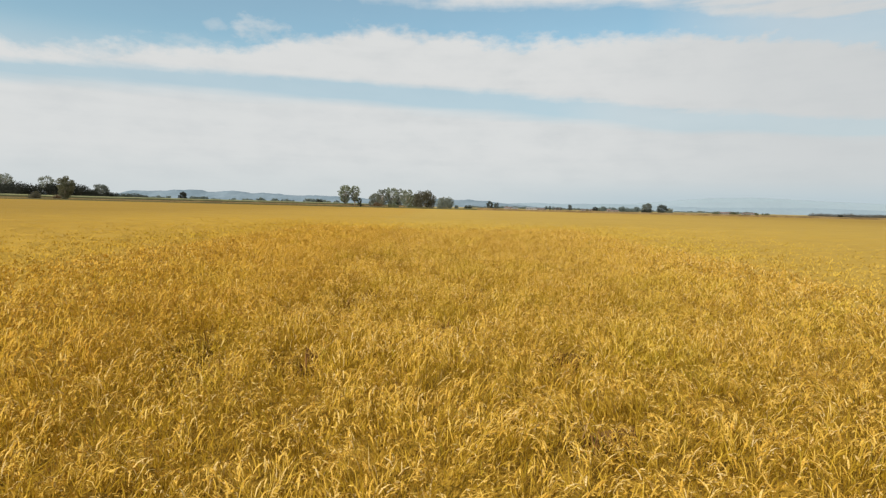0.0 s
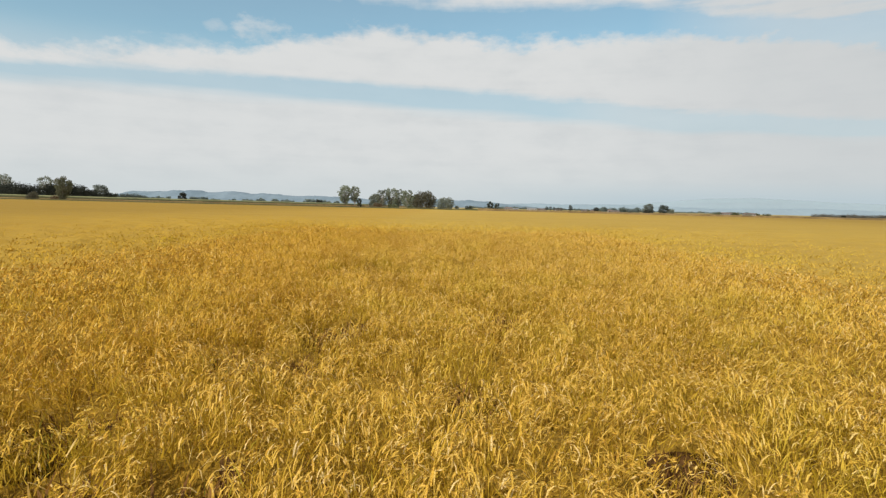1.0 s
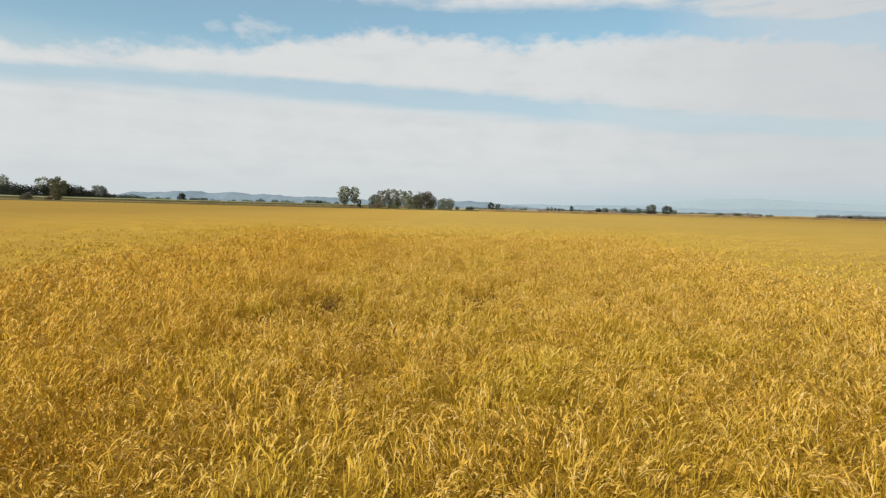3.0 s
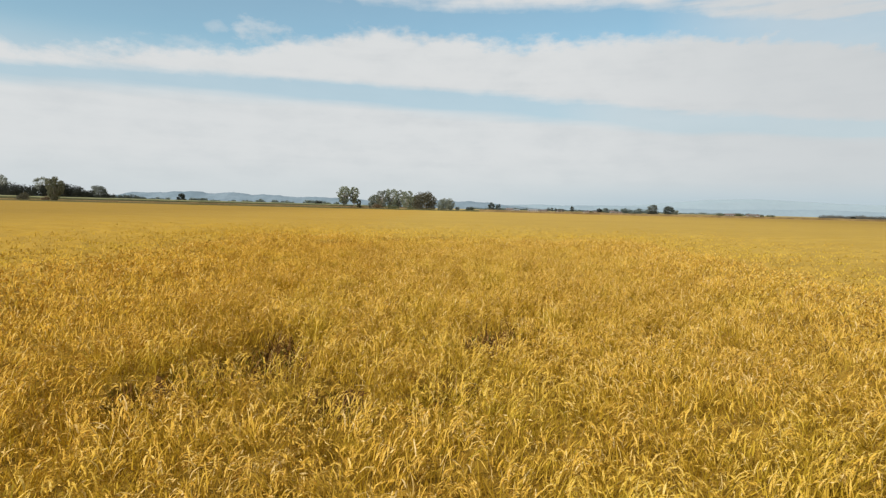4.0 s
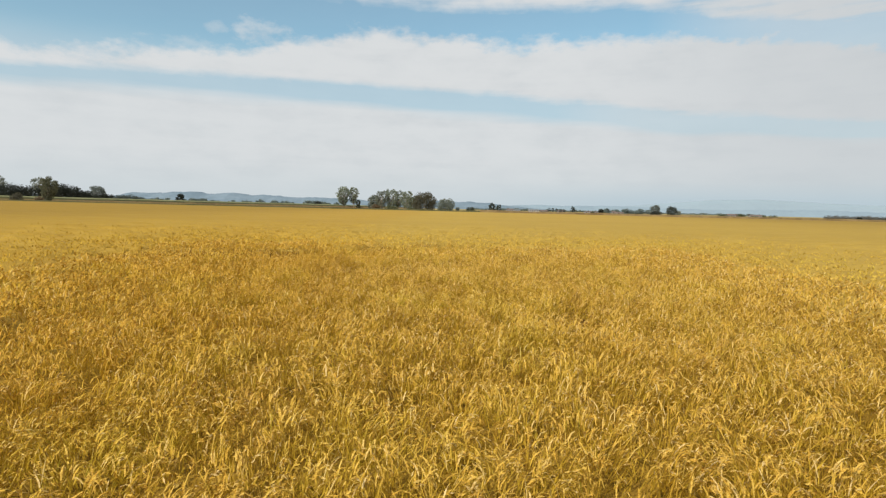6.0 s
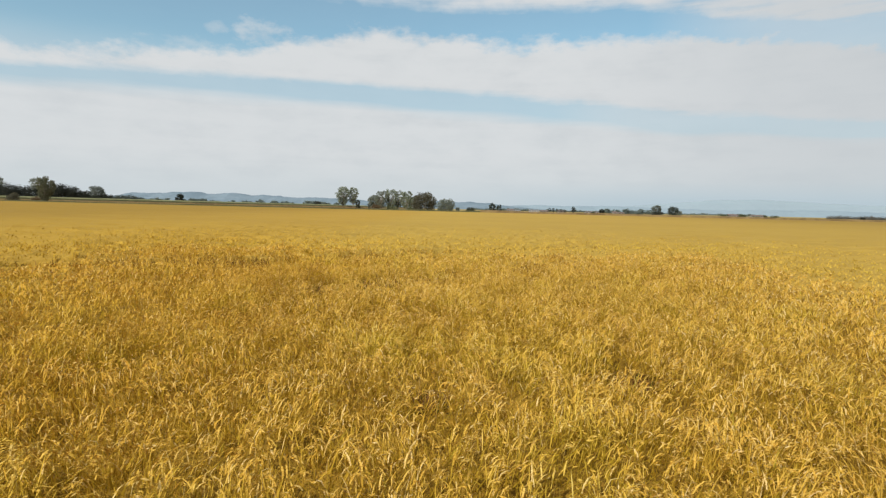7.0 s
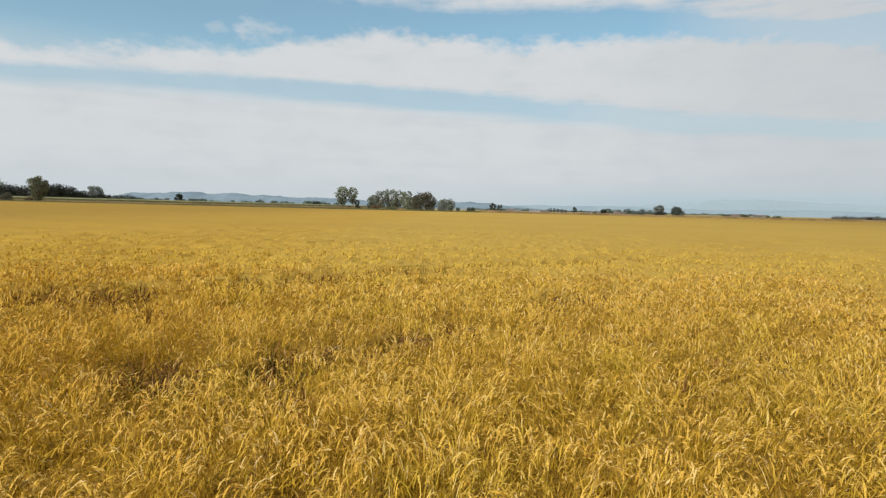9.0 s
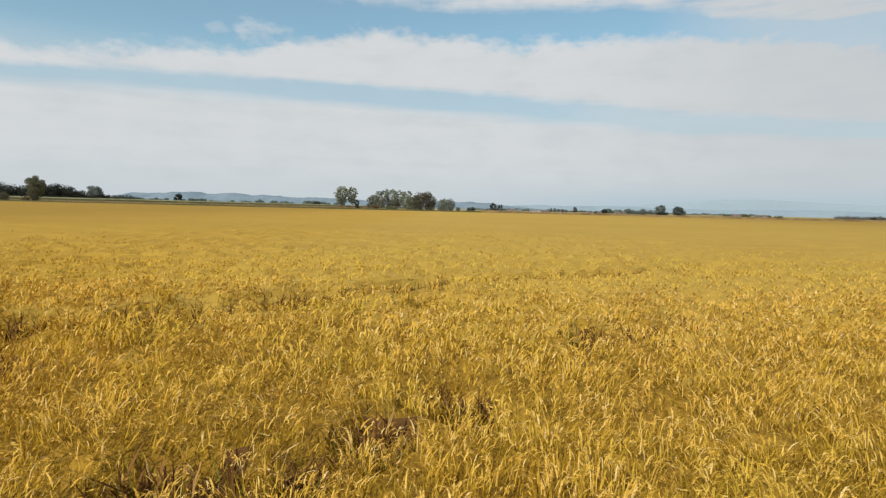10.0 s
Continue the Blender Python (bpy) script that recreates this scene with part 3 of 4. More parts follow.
shrub("low_bush", 161, 485, 1.9, 4, DARK_LEAF, "low dark bush in the stubble", 104)
for i, (x, h, wd) in enumerate([(438, 2.9, 16), (450, 3.6, 16), (465, 5.0, 13), (474, 3.6, 12), (487, 2.6, 14), (505, 4.2, 15), (517, 3.6, 12)]):
    shrub("far_thicket", x, 900 + (i % 2) * 10, h, wd, GREY_LEAF if i in (3, 4) else OLIVE_LEAF, "low thicket on the far edge of the plain", 110 + i, "thickets on the plain", 380)
shrub("low_bush", 305, 430, 3.6, 3.6, WOOD_LEAF, "small dark bush before a long hedge", 120)
shrub("low_bush", 262, 430, 1.9, 3.0, DARK_LEAF, "small dark bush in the stubble", 121)
for i in range(17):
    shrub("hedge_bush", 334 + i * 8.2, 500 + 4 * math.sin(i * 1.7), 4.0 + 0.2 * math.sin(i * 2.3) + 0.03 * i, 15, HEDGE_LEAF, "dull grey-brown bush of a long unbroken hedge", 130 + i, "bushes of the long hedge", 1700)


def far_woods():
    """Belts of woodland three kilometres off, below the hills."""
    r = np.random.default_rng(5)
    pts = []
    for x0, x1, y, h, n in [(-1390, -1255, 2600, 26, 1100), (-1190, -1020, 2600, 24, 1300), (-1020, -600, 2500, 22, 1800), (-560, -420, 2300, 24, 800), (120, 380, 2400, 9, 700), (330, 760, 2600, 11, 1300), (800, 1500, 2700, 9, 1500)]:
        x = r.uniform(x0, x1, n)
        top = h * (0.55 + 0.3 * (waves(x, x * 0, 70, int(abs(x0)))) + 0.2 * waves(x, x * 0, 22, int(abs(x0)) + 1))
        pts.append(np.stack([x, y + r.normal(0, 8, n), np.maximum(top, 1.5) * r.uniform(0, 1, n) ** 0.6], 1))
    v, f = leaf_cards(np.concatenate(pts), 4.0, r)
    tagged(new("far_woods", mesh_from("far_woods", v, f, [FAR_WOOD])), "belts of woodland far across the plain, tinted for haze", "woods", kind="stuff")


far_woods()


# ---------------------------------------------------------------- farm buildings
def box_bm(sx, sy, z0, z1):
    bm = bmesh.new()
    bmesh.ops.create_cube(bm, size=1)
    for v in bm.verts:
        v.co = (v.co.x * sx, v.co.y * sy, z0 + (v.co.z + 0.5) * (z1 - z0))
    return bm


def farm_building(name, x, y, length, depth, eaves, ridge, wall, roof, label, windows, turn=0):
    """A house or barn: walls, pitched roof with eaves, door and window openings filled with dark panes."""
    ob = thing(name, pose(x, y, 0, 0, 0, turn), label, "building")
    bm = box_bm(length, depth, 0, eaves)
    for s in (-1, 1):
        a, b, c = (bm.verts.new((s * length / 2, -depth / 2, eaves)), bm.verts.new((s * length / 2, depth / 2, eaves)), bm.verts.new((s * length / 2, 0, ridge)))
        bm.faces.new((a, b, c))
    part("wall", (bm, wall), ob)
    bm = bmesh.new()
    o, t = 0.5, 0.22
    prof = [(-depth / 2 - o, eaves - o * 0.4), (0, ridge + 0.05), (depth / 2 + o, eaves - o * 0.4), (depth / 2 + o, eaves - o * 0.4 + t), (0, ridge + 0.05 + t), (-depth / 2 - o, eaves - o * 0.4 + t)]
    ends = [[bm.verts.new((s * (length / 2 + o), py, pz)) for py, pz in prof] for s in (-1, 1)]
    for i in range(6):
        j = (i + 1) % 6
        bm.faces.new((ends[0][i], ends[0][j], ends[1][j], ends[1][i]))
    for e in ends:
        bm.faces.new((e[0], e[1], e[4], e[5]))
        bm.faces.new((e[1], e[2], e[3], e[4]))
    bmesh.ops.recalc_face_normals(bm, faces=bm.faces)
    part("roof", (bm, roof), ob)
    for i in range(windows):
        wx = -length / 2 + length * (i + 0.5) / windows
        bm = box_bm(1.1, 0.12, min(0.9, eaves * 0.35), min(2.2, eaves * 0.8))
        for v in bm.verts:
            v.co.x += wx
            v.co.y -= depth / 2 + 0.03
        part("window", (bm, GLASS), ob, "dark window pane")
    bm = box_bm(1.6, 0.14, 0, min(2.2, eaves * 0.9))
    for v in bm.verts:
        v.co.x += length * 0.07
        v.co.y -= depth / 2 + 0.04
    part("door", (bm, BARK), ob, "dark wooden door")


farm_building("farmhouse", 117, 1000, 12, 8, 2.6, 4.4, PLASTER, TILE_ROOF, "low farmhouse with pale walls and dark tiled roof", 3)
farm_building("barn", 131, 1010, 9, 7, 2.0, 3.0, PLASTER, GREY_ROOF, "small pale shed beside the farmhouse", 2)
farm_building("barn", 158, 1000, 17, 9, 2.9, 4.0, PLASTER, GREY_ROOF, "long white farm barn with a low grey roof", 4)
farm_building("barn", 177, 1005, 14, 8, 2.2, 3.4, BARK, TILE_ROOF, "long dark wooden farm shed with tiled roof", 3)
farm_building("barn", 206, 1000, 12, 8, 2.0, 3.6, PLASTER, TILE_ROOF, "farm shed with a dull red tiled roof", 3)
farm_building("farmhouse", 248, 960, 22, 8, 1.9, 2.9, PLASTER, TILE_ROOF, "long low farm building with pale walls", 5)
farm_building("farmhouse", 206, 800, 5.5, 6, 2.0, 3.2, PLASTER, TILE_ROOF, "small white house among low bushes", 2)
farm_building("farmhouse", 237, 800, 5.0, 6, 2.5, 3.9, PLASTER, TILE_ROOF, "small white house with a red roof", 2)
farm_building("barn", 455, 905, 16, 8, 2.2, 3.9, PLASTER, TILE_ROOF, "low farm building with a dull red roof", 4)
farm_building("barn", 492, 905, 18, 8, 2.0, 3.5, PLASTER, TILE_ROOF, "long low farm building with a dull red roof", 4)
farm_building("farmhouse", 262, 860, 14, 7, 1.8, 2.8, PLASTER, TILE_ROOF, "low farm building with a dull red roof", 3)


# ---------------------------------------------------------------- rice
# hollows where plants have lodged or failed: x, y, radius
HOLLOWS = [(-3.39, 6.84, 0.24), (-2.8, 5.7, 0.24), (-1.75, 5.76, 0.2), (1.36, 3.8, 0.2), (1.59, 6.34, 0.18), (0.75, 11.4, 0.24), (1.0, 11.8, 0.2), (-1.84, 10.56, 0.28), (-1.49, 10.9, 0.2),
           (0.1, 8.0, 0.2), (-2.7, 8.9, 0.25), (-1.8, 8.85, 0.22), (-2.37, 19.0, 0.3), (-1.91, 18.6, 0.25), (-2.75, 18.25, 0.26), (-2.3, 18.1, 0.24), (-1.2, 17.4, 0.24), (-3.1, 17.4, 0.25),
           (-0.05, 17.85, 0.18), (0.6, 20.2, 0.24), (1.1, 20.6, 0.28), (0.35, 19.75, 0.22), (-2.3, 19.63, 0.2), (2.96, 20.1, 0.2), (0.0, 27.0, 0.2), (2.3, 27.7, 0.2),
           (-3.0, 34.15, 0.32), (-2.5, 34.0, 0.28), (-1.6, 34.95, 0.25), (-1.2, 35.05, 0.22), (-0.56, 35.35, 0.2), (-0.1, 35.95, 0.22), (2.8, 39.9, 0.3)]
HOLLOW_DEPTH = 0.85
# shallow thin places
THIN = [(-1.55, 34.1, 0.26), (0.5, 37.1, 0.3), (0.8, 36.7, 0.22), (-1.05, 33.5, 0.22), (3.9, 35.1, 0.26), (4.9, 35.6, 0.24), (3.1, 34.3, 0.2), (3.7, 33.85, 0.22), (-5.2, 37.9, 0.4), (-4.6, 37.6, 0.4), (3.6, 40.3, 0.3), (4.8, 41.1, 0.3), (0.3, 42.3, 0.35), (1.7, 42.0, 0.3)]
THIN_DEPTH = 0.42
# old wheel lines that cross the field near its middle: x0, y0, x1, y1, half width, how deep
LINES = [(-11, 36.4, -6.2, 39.0, 0.56, 0.9), (-6.2, 39.0, -2.4, 42.0, 0.63, 0.9), (-2.4, 42.0, 0.9, 44.9, 0.57, 0.85), (0.9, 44.9, 10.1, 50.6, 0.42, 0.6), (-40, 35.0, -21, 36.6, 0.5, 0.6)]


FLIGHT_END = 31.4
REACH = 38.0


def passing(x, y):
    """How near the flight passes a place of the field, in metres."""
    return np.maximum(np.maximum(2.8, (np.abs(x) - 0.8) / 0.80), y - FLIGHT_END)


def plant_height(x, y, full=False, gaps=True):
    h = 0.96 + 0.055 * waves(x, y, 1.1, 101) + 0.05 * waves(x, y, 4.0, 102) + 0.05 * waves(x, y, 14.0, 103)
    drop = np.zeros_like(h)
    for hx, hy, r, deep in [(*q, HOLLOW_DEPTH) for q in HOLLOWS] + [(*q, THIN_DEPTH) for q in THIN]:
        drop = np.maximum(drop, deep * np.exp(-(((x - hx) ** 2 + ((y - hy) * 0.75) ** 2) / (1.3 * r * r)) ** 1.6))
    for x0, y0, x1, y1, hw, d in LINES:
        L = math.hypot(x1 - x0, y1 - y0)
        u = np.clip(((x - x0) * (x1 - x0) + (y - y0) * (y1 - y0)) / L ** 2, 0, 1)
        dist = np.hypot(x - x0 - u * (x1 - x0), y - y0 - u * (y1 - y0))
        drop = np.maximum(drop, d * np.exp(-(dist / hw) ** 4) * np.clip(0.62 + 0.55 * np.sin(u * L * 1.9 + 2 * np.sin(u * L * 0.77)), 0.15, 1.0))
    # small gaps between plants all over, more of them where the flight ends
    if gaps:
        gap = waves(x, y, 0.34, 201, 11) - (1.14 - 0.26 * np.clip((y - 26) / 8, 0, 1) - 0.05 * np.clip(-x / 3, 0, 1))
        drop = np.maximum(drop, np.clip(gap * 2.6, 0, 0.75) * np.clip((11 - passing(x, y)) / 4, 0, 1))
    return (h * (1 - drop), drop) if full else h * (1 - drop)


def ribbons(root, heading, lean, bend, length, width, segs, twist):
    """Curved tapering ribbons, all at once. Returns vertices and triangles."""
    n = len(root)
    t = np.linspace(0, 1, segs + 1)
    phi = lean[:, None] + bend[:, None] * ((t[:-1] + t[1:]) / 2)[None] ** 1.3
    step = (length / segs)[:, None]
    out = np.concatenate([np.zeros((n, 1)), np.cumsum(np.sin(phi) * step, 1)], 1)
    up = np.concatenate([np.zeros((n, 1)), np.cumsum(np.cos(phi) * step, 1)], 1)
    c, s = np.cos(heading)[:, None], np.sin(heading)[:, None]
    mid = np.stack([root[:, :1] + out * c, root[:, 1:2] + out * s, root[:, 2:3] + up], 2)
    side = np.stack([-np.sin(heading + twist), np.cos(heading + twist), np.zeros(n)], 1)
    prof = np.interp(t, [0, 0.25, 0.6, 1.0], [0.55, 1.0, 0.85, 0.0])
    off = side[:, None] * (width[:, None] * prof[None] * 0.5)[:, :, None]
    left, right = (mid - off)[:, :-1], (mid + off)[:, :-1]
    v = np.empty((n, 2 * segs + 1, 3))
    v[:, 0:2 * segs:2], v[:, 1:2 * segs:2], v[:, -1] = left, right, mid[:, -1]
    tri = []
    for i in range(segs - 1):
        a = 2 * i
        tri += [(a, a + 1, a + 3), (a, a + 3, a + 2)]
    tri.append((2 * segs - 2, 2 * segs - 1, 2 * segs))
    f = (np.arange(n) * (2 * segs + 1))[:, None, None] + np.array(tri)[None]
    return v.reshape(-1, 3), f.reshape(-1, 3)


def grains(root, heading, lean, bend, length, count, size, thin, r):
    """Clusters of grain hung along the curve of each ear, as short slim spikelets."""
    n = len(root)
    t = np.sort(r.uniform(0.25, 1.05, (n, count)), 1)
    phi = lean[:, None] + bend[:, None] * t ** 0.9
    phm = lean[:, None] + bend[:, None] * (t * 0.52) ** 0.9
    c, s = np.cos(heading)[:, None], np.sin(heading)[:, None]
    out, up = np.sin(phm) * t * length[:, None], np.cos(phm) * t * length[:, None]
    p = np.stack([root[:, :1] + out * c, root[:, 1:2] + out * s, root[:, 2:3] + up], 2)
    p += r.normal(0, 1.0, p.shape) * (size * 0.2)[:, None, None]
    d = np.stack([np.sin(phi) * c, np.sin(phi) * s, np.cos(phi)], 2) + r.normal(0, 0.3, p.shape)
    d /= np.linalg.norm(d, axis=2)[:, :, None]
    q = np.cross(d, r.normal(0, 1, p.shape))
    q /= np.linalg.norm(q, axis=2)[:, :, None]
    sz = (size[:, None] * r.uniform(0.6, 1.3, (n, count)))[:, :, None]
    v = np.stack([p - d * sz * 0.5, p + q * sz * thin, p + d * sz * 0.5, p - q * sz * thin], 2).reshape(-1, 3)
    k = np.arange(n * count)[:, None] * 4
    return v, np.concatenate([k + [0, 1, 2], k + [0, 2, 3]])


class Heap:
    def __init__(self):
        self.v, self.f, self.n = [], [], 0

    def add(self, v, f):
        self.v.append(v.astype(np.float32))
        self.f.append((f + self.n).astype(np.int32))
        self.n += len(v)

    def mesh(self, name, mt):
        return mesh_from(name, np.concatenate(self.v), np.concatenate(self.f), [mt])


def scatter_rice():
    """Tillers of rice over all the ground that the flight passes: fewer and broader with the distance, so that the crop stays equally closed."""
    r = np.random.default_rng(2024)
    cx, cy = (g.ravel() for g in np.meshgrid(np.arange(-44, 44, 1.0), np.arange(-1, 84, 1.0)))
    fd = passing(cx + 0.5, cy + 0.5)
    keep = (cy + 0.5 - fd > -3.2) & (fd < REACH)
    cx, cy, fd = cx[keep], cy[keep], fd[keep]
    broad = np.clip(fd / 4.0, 1.0, 2.8)
    n = r.poisson(190.0 / broad ** 0.93 * np.clip((REACH - fd) / 12, 0.0, 1.0))
    x, y = np.repeat(cx, n) + r.uniform(0, 1, n.sum()), np.repeat(cy, n) + r.uniform(0, 1, n.sum())
    d = passing(x, y)
    # plants stand in loose clumps
    jx, jy = 0.16 * waves(x, y, 0.9, 55), 0.16 * waves(x, y, 0.9, 56)
    gx, gy = np.round((x + jx) / 0.25) * 0.25 - jx, np.round((y + jy) / 0.25) * 0.25 - jy
    clump, comb = (np.modf(np.abs(np.sin(np.round((x + jx) / 0.25) * a + np.round((y + jy) / 0.25) * b) * 43758.5))[0] for a, b in ((127.1, 311.7), (269.5, 183.3)))
    return x + (gx - x) * 0.45, y + (gy - y) * 0.45, d, clump, comb, r


def build_rice():
    x, y, d, clump, comb, r = scatter_rice()
    h, drop = plant_height(x, y, True)
    stay = r.uniform(size=len(x)) > np.clip(drop * 1.5, 0, 0.95)
    x, y, d, clump, comb, h = (q[stay] for q in (x, y, d, clump, comb, h))
    h = h * r.uniform(0.94, 1.05, len(x)) * (0.87 + 0.18 * clump)
    h *= 1.0 - 0.13 * np.clip((d - 16) / (REACH - 16), 0, 1)     # far off only the tips stand out of the closed crop
    # every clump leans its own way, more of them to the right with the wind
    toward = 0.25 + (comb - 0.5) * 5.2 + 0.7 * waves(x, y, 2.5, 57)
    wide = np.clip(d / 4.0, 1.0, 2.8)
    leaf, ear, stalk, tuft = Heap(), Heap(), Heap(), Heap()
    # distance from, to; leaves, stalks, ribs and spikelets of a tiller
    for lo, hi, n_leaf, n_stalk, ribs, n_grain in [(0, 4.4, 2, 5, 3, 4), (4.4, 12, 2, 2, 2, 1), (12, 999, 1, 0, 2, 0)]:
        k = (d >= lo) & (d < hi)
        n = int(k.sum())
        X, Y, H, W, T = x[k], y[k], h[k], wide[k], toward[k]
        blades, heads = (leaf, ear) if n_stalk else (tuft, tuft)
        for j in range(n_leaf):                    # upright leaves
            share = (0.68, 0.76)[j]
            root = np.stack([X + r.normal(0, 0.035, n), Y + r.normal(0, 0.035, n), H * (share + r.uniform(-0.10, 0.06, n))], 1)
            bend = np.radians(np.abs(r.normal(25, 38, n)))
            blades.add(*ribbons(root, T + r.normal(0, 0.8, n), np.radians(r.uniform(4, 44, n)), bend, H * r.uniform(0.10, 0.215, n) * (1.0 if n_stalk else 0.8), r.uniform(0.0058, 0.0105, n) * W, 2 if n_stalk else 1, r.normal(0, 0.7, n)))
        for j in range(n_stalk):                   # one stalk, and short dry leaves that cross each other below the ears
            foot = np.full(n, 0.02) if j == 0 else H * r.uniform(0.47, 0.75, n)
            tall = H * r.uniform(0.6, 0.9, n) if j == 0 else r.uniform(0.10, 0.2, n)
            lean = r.uniform(0, 12, n) if j == 0 else r.uniform(10, 75, n)
            root = np.stack([X + r.normal(0, 0.07, n), Y + r.normal(0, 0.07, n), foot], 1)
            stalk.add(*ribbons(root, T + r.normal(0, 1.2, n), np.radians(lean), np.zeros(n), tall, r.uniform(0.016, 0.03, n) * W, 1, r.normal(0, 1.0, n)))
        # ears that arch over under their grain
        head = T + r.normal(0, 0.5, n)
        lean = np.radians(r.uniform(6, 38, n))
        bend = np.radians(r.uniform(50, 140, n))
        root = np.stack([X + r.normal(0, 0.03, n), Y + r.normal(0, 0.03, n), H * r.uniform(0.74, 0.95, n)], 1)
        ear_len = r.uniform(0.085, 0.15, n)
        heads.add(*ribbons(root, head, lean, bend, ear_len, r.uniform(0.010, 0.0155, n) * W, ribs, r.normal(0, 0.8, n)))
        if n_grain:
            heads.add(*grains(root, head, lean, bend, ear_len, n_grain, 0.037 * W ** 0.75 * r.uniform(0.8, 1.3, n), 0.13, r))
    return leaf, ear, stalk, tuft


def fallen_straw():
    """Pale stalks and leaves that lie criss-cross in the hollows."""
    r = np.random.default_rng(77)
    heap = Heap()
    for hx, hy, rad in HOLLOWS:
        n = int(800 * rad)
        X, Y = hx + r.normal(0, rad * 0.75, n), hy + r.normal(0, rad * 0.9, n)
        z = plant_height(X, Y) * r.uniform(0.15, 0.95, n)
        heap.add(*ribbons(np.stack([X, Y, z], 1), r.uniform(0, math.tau, n), np.radians(r.uniform(35, 95, n)), np.radians(r.normal(25, 25, n)), r.uniform(0.10, 0.26, n), r.uniform(0.008, 0.015, n), 2, r.normal(0, 0.8, n)))
    return heap


def hollow_shade_leaves():
    """Dark brown leaf ribbons added in the hollows and along the wheel lines, standing in for shade."""
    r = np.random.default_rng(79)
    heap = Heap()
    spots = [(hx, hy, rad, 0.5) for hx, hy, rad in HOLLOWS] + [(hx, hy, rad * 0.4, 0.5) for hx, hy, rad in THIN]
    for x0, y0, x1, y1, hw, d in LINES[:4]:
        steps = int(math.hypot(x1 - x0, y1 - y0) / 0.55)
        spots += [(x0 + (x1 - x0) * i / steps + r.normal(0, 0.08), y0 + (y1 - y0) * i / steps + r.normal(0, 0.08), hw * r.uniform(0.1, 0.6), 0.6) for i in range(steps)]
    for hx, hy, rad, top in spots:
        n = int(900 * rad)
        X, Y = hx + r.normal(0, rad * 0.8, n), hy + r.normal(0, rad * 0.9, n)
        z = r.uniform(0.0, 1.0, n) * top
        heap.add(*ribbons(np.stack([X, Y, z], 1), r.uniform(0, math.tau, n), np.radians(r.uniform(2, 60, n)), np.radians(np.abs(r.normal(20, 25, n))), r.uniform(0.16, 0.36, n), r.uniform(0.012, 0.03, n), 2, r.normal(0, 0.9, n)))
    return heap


def green_shoots():
    """Late green leaves that stand in the hollows, where light gets in."""
    r = np.random.default_rng(78)
    heap = Heap()
    for hx, hy, rad in HOLLOWS:
        n = int(100 * rad)
        X, Y = hx + r.normal(0, rad * 1.1, n), hy + r.normal(0, rad * 1.1, n)
        z = r.uniform(0.1, 0.35, n)
        heap.add(*ribbons(np.stack([X, Y, z], 1), r.uniform(0, math.tau, n), np.radians(r.uniform(3, 30, n)), np.radians(np.abs(r.normal(15, 25, n))), r.uniform(0.25, 0.5, n), r.uniform(0.008, 0.014, n), 2, r.normal(0, 0.8, n)))
    return heap


MUD = rough_material("paddy_mud", (0.06, 0.029, 0.009), (0.11, 0.055, 0.017), 1.5, (0.15, 0.08, 0.024))


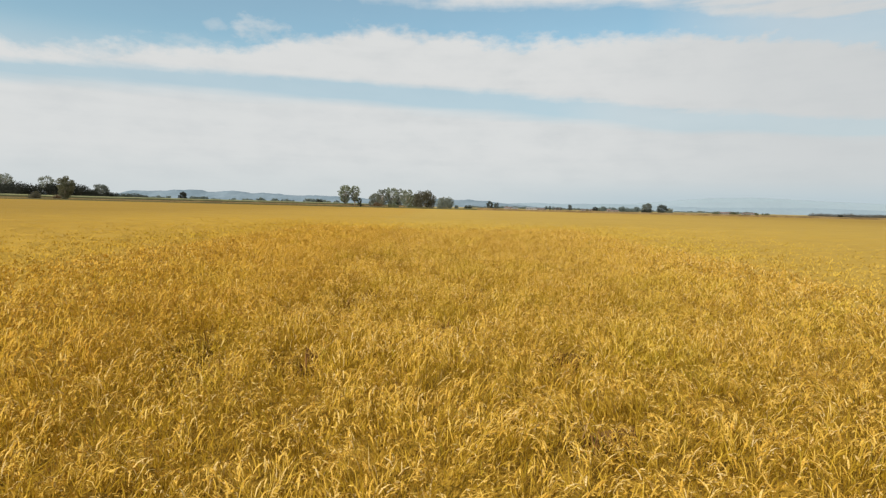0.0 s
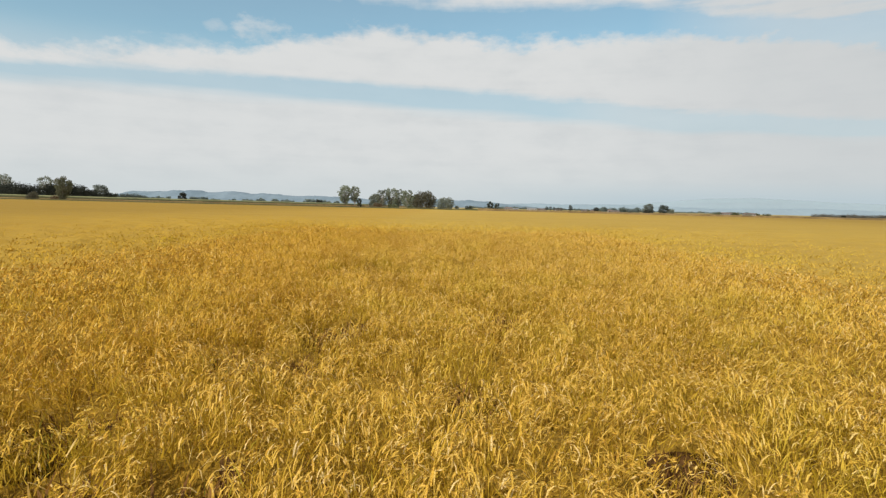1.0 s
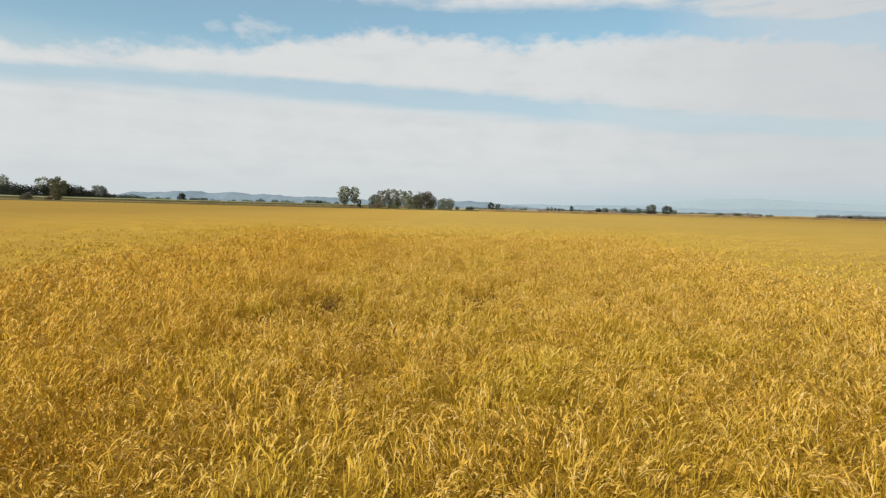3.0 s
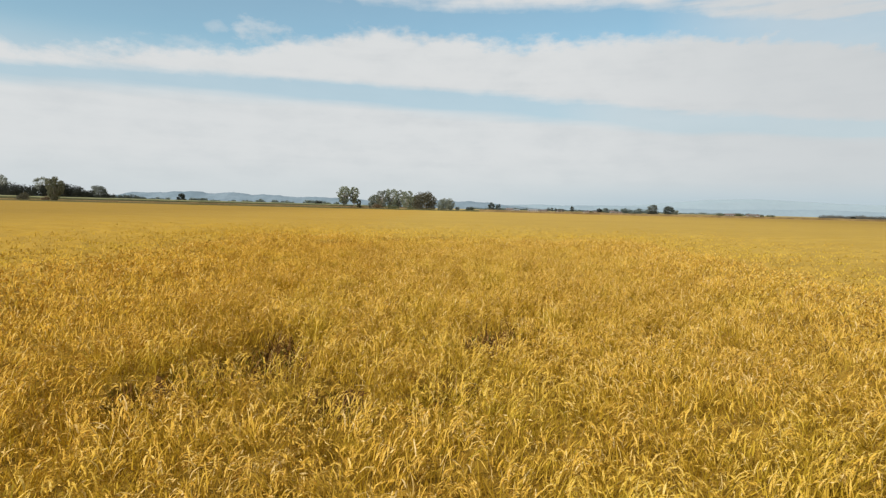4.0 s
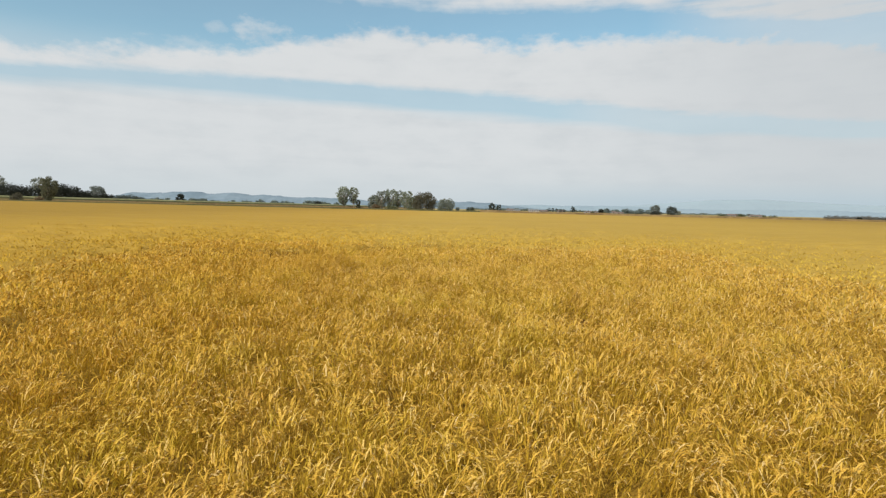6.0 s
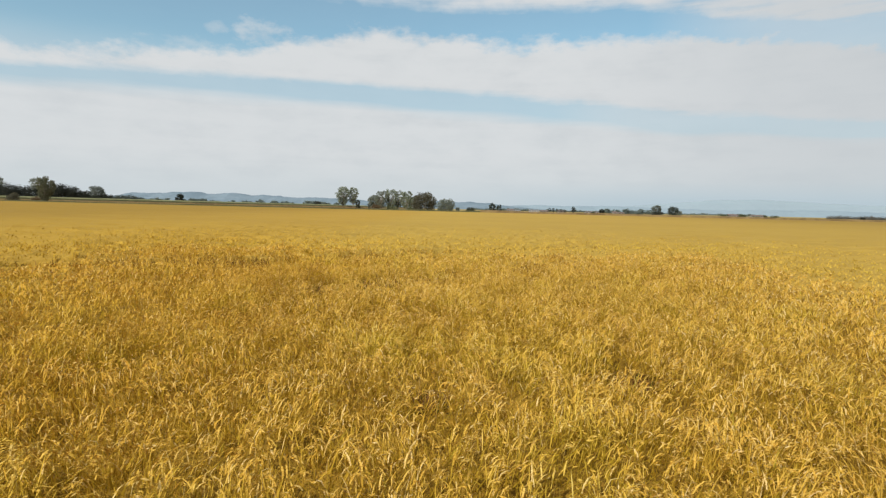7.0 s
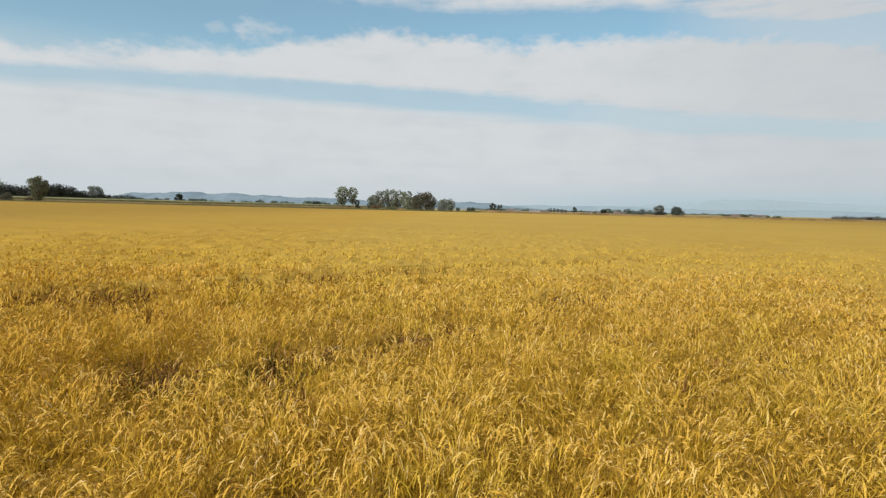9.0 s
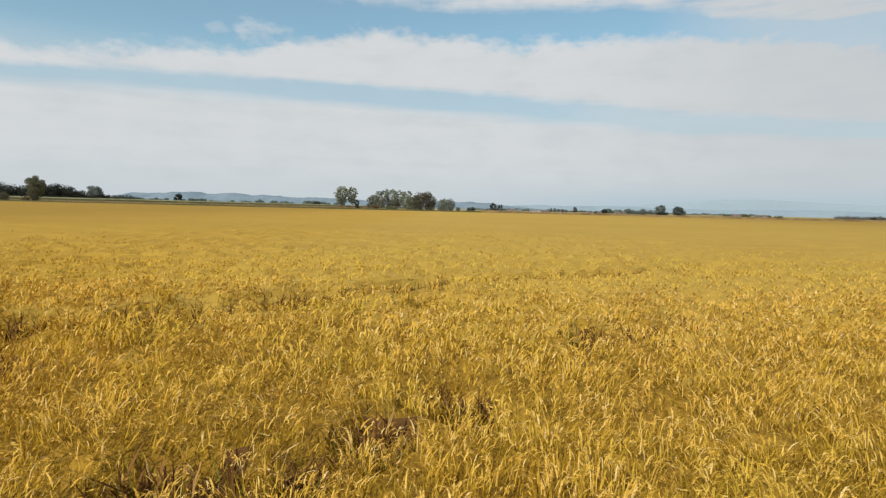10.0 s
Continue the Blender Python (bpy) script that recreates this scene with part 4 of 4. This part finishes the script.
def canopy_sheets():
    """The closed mass of leaves under the blades: dry lower leaves, gap shade put into their brown, where the plants
    are built one by one, the tops where they thin out.
    """
    xs = np.unique(np.concatenate([np.arange(-14, 14.1, 0.25), np.arange(-24, -14, 0.6), np.arange(14.6, 24, 0.6), np.linspace(24, 120, 60), np.linspace(-120, -24, 60), np.linspace(120, 700, 20), np.linspace(-700, -120, 20)]))
    ts = np.concatenate([np.arange(-60, -12, 3.0), np.arange(-12, 0, 0.4), np.arange(0, 52, 0.26), np.arange(52, 66, 0.6), np.linspace(66, 190, 80), np.linspace(195, 350, 24)])
    gx, gt = np.meshgrid(xs, ts)
    gy = np.where(gt > 100, 100 + (gt - 100) * (field_edge(gx) - 100) / 250, gt)
    fd = np.maximum(passing(gx, gy), 2.8 + np.clip(-gy, 0, None) * 4.0)
    high, drop = plant_height(gx, gy, True, False)
    drop = drop * np.interp(fd, [6, 11], [1.0, 0.75])
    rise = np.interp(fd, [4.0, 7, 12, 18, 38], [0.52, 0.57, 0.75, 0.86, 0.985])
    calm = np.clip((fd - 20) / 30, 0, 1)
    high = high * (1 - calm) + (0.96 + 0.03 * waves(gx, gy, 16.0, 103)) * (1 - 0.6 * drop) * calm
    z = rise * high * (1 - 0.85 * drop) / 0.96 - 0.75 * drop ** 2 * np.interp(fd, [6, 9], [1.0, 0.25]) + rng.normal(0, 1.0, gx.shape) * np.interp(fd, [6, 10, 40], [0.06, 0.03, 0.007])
    v = np.stack([gx, gy, z], 2)
    low = v[-1].copy()
    low[:, 1] += 0.6
    low[:, 2] = 0.0
    v = np.concatenate([v, low[None]]).reshape(-1, 3)
    n = len(xs)
    idx = np.arange(len(v)).reshape(-1, n)
    f = np.stack([idx[:-1, :-1], idx[:-1, 1:], idx[1:, 1:], idx[1:, :-1]], 2)
    # hollow walls and floors take the darker materials to stand in for shade
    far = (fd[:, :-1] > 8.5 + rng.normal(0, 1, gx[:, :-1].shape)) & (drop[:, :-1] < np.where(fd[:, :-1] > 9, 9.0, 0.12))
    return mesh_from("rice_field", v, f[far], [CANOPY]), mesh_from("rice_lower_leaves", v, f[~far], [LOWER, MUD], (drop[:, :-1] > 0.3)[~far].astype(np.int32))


bm = bmesh.new()
bm.faces.new([bm.verts.new(c) for c in ((-26, -8, 0.004), (26, -8, 0.004), (26, 62, 0.004), (-26, 62, 0.004))])
me = bpy.data.meshes.new("paddy_soil")
bm.to_mesh(me)
me.materials.append(MUD)
tagged(new("paddy_soil", me), "dark soil under the standing rice", "soil", kind="structure")
top_sheet, lower_sheet = canopy_sheets()
field = tagged(new("rice_field", top_sheet), "ripe golden rice standing over a wide flat field", "crop", kind="stuff")
leaf_heap, ear_heap, stalk_heap, tuft_heap = build_rice()
tagged(part("rice_leaves", leaf_heap.mesh("rice_leaves", LEAF), field), kind="stuff")
tagged(part("rice_ears", ear_heap.mesh("rice_ears", EAR), field), kind="stuff")
tagged(part("rice_stalks", stalk_heap.mesh("rice_stalks", STALK), field), kind="stuff")
tagged(part("rice_tufts", tuft_heap.mesh("rice_tufts", TUFT), field), kind="stuff")
tagged(part("hollow_shade_leaves", hollow_shade_leaves().mesh("hollow_shade_leaves", HOLLOW_SHADE), field, "dark brown leaves added as shade in the hollows"), kind="stuff")
tagged(part("green_shoots", green_shoots().mesh("green_shoots", SHOOT), field, "green leaves still growing in the hollows"), kind="stuff")
tagged(part("fallen_straw", fallen_straw().mesh("fallen_straw", STRAW), field, "pale dry straw lying in the hollows"), kind="stuff")
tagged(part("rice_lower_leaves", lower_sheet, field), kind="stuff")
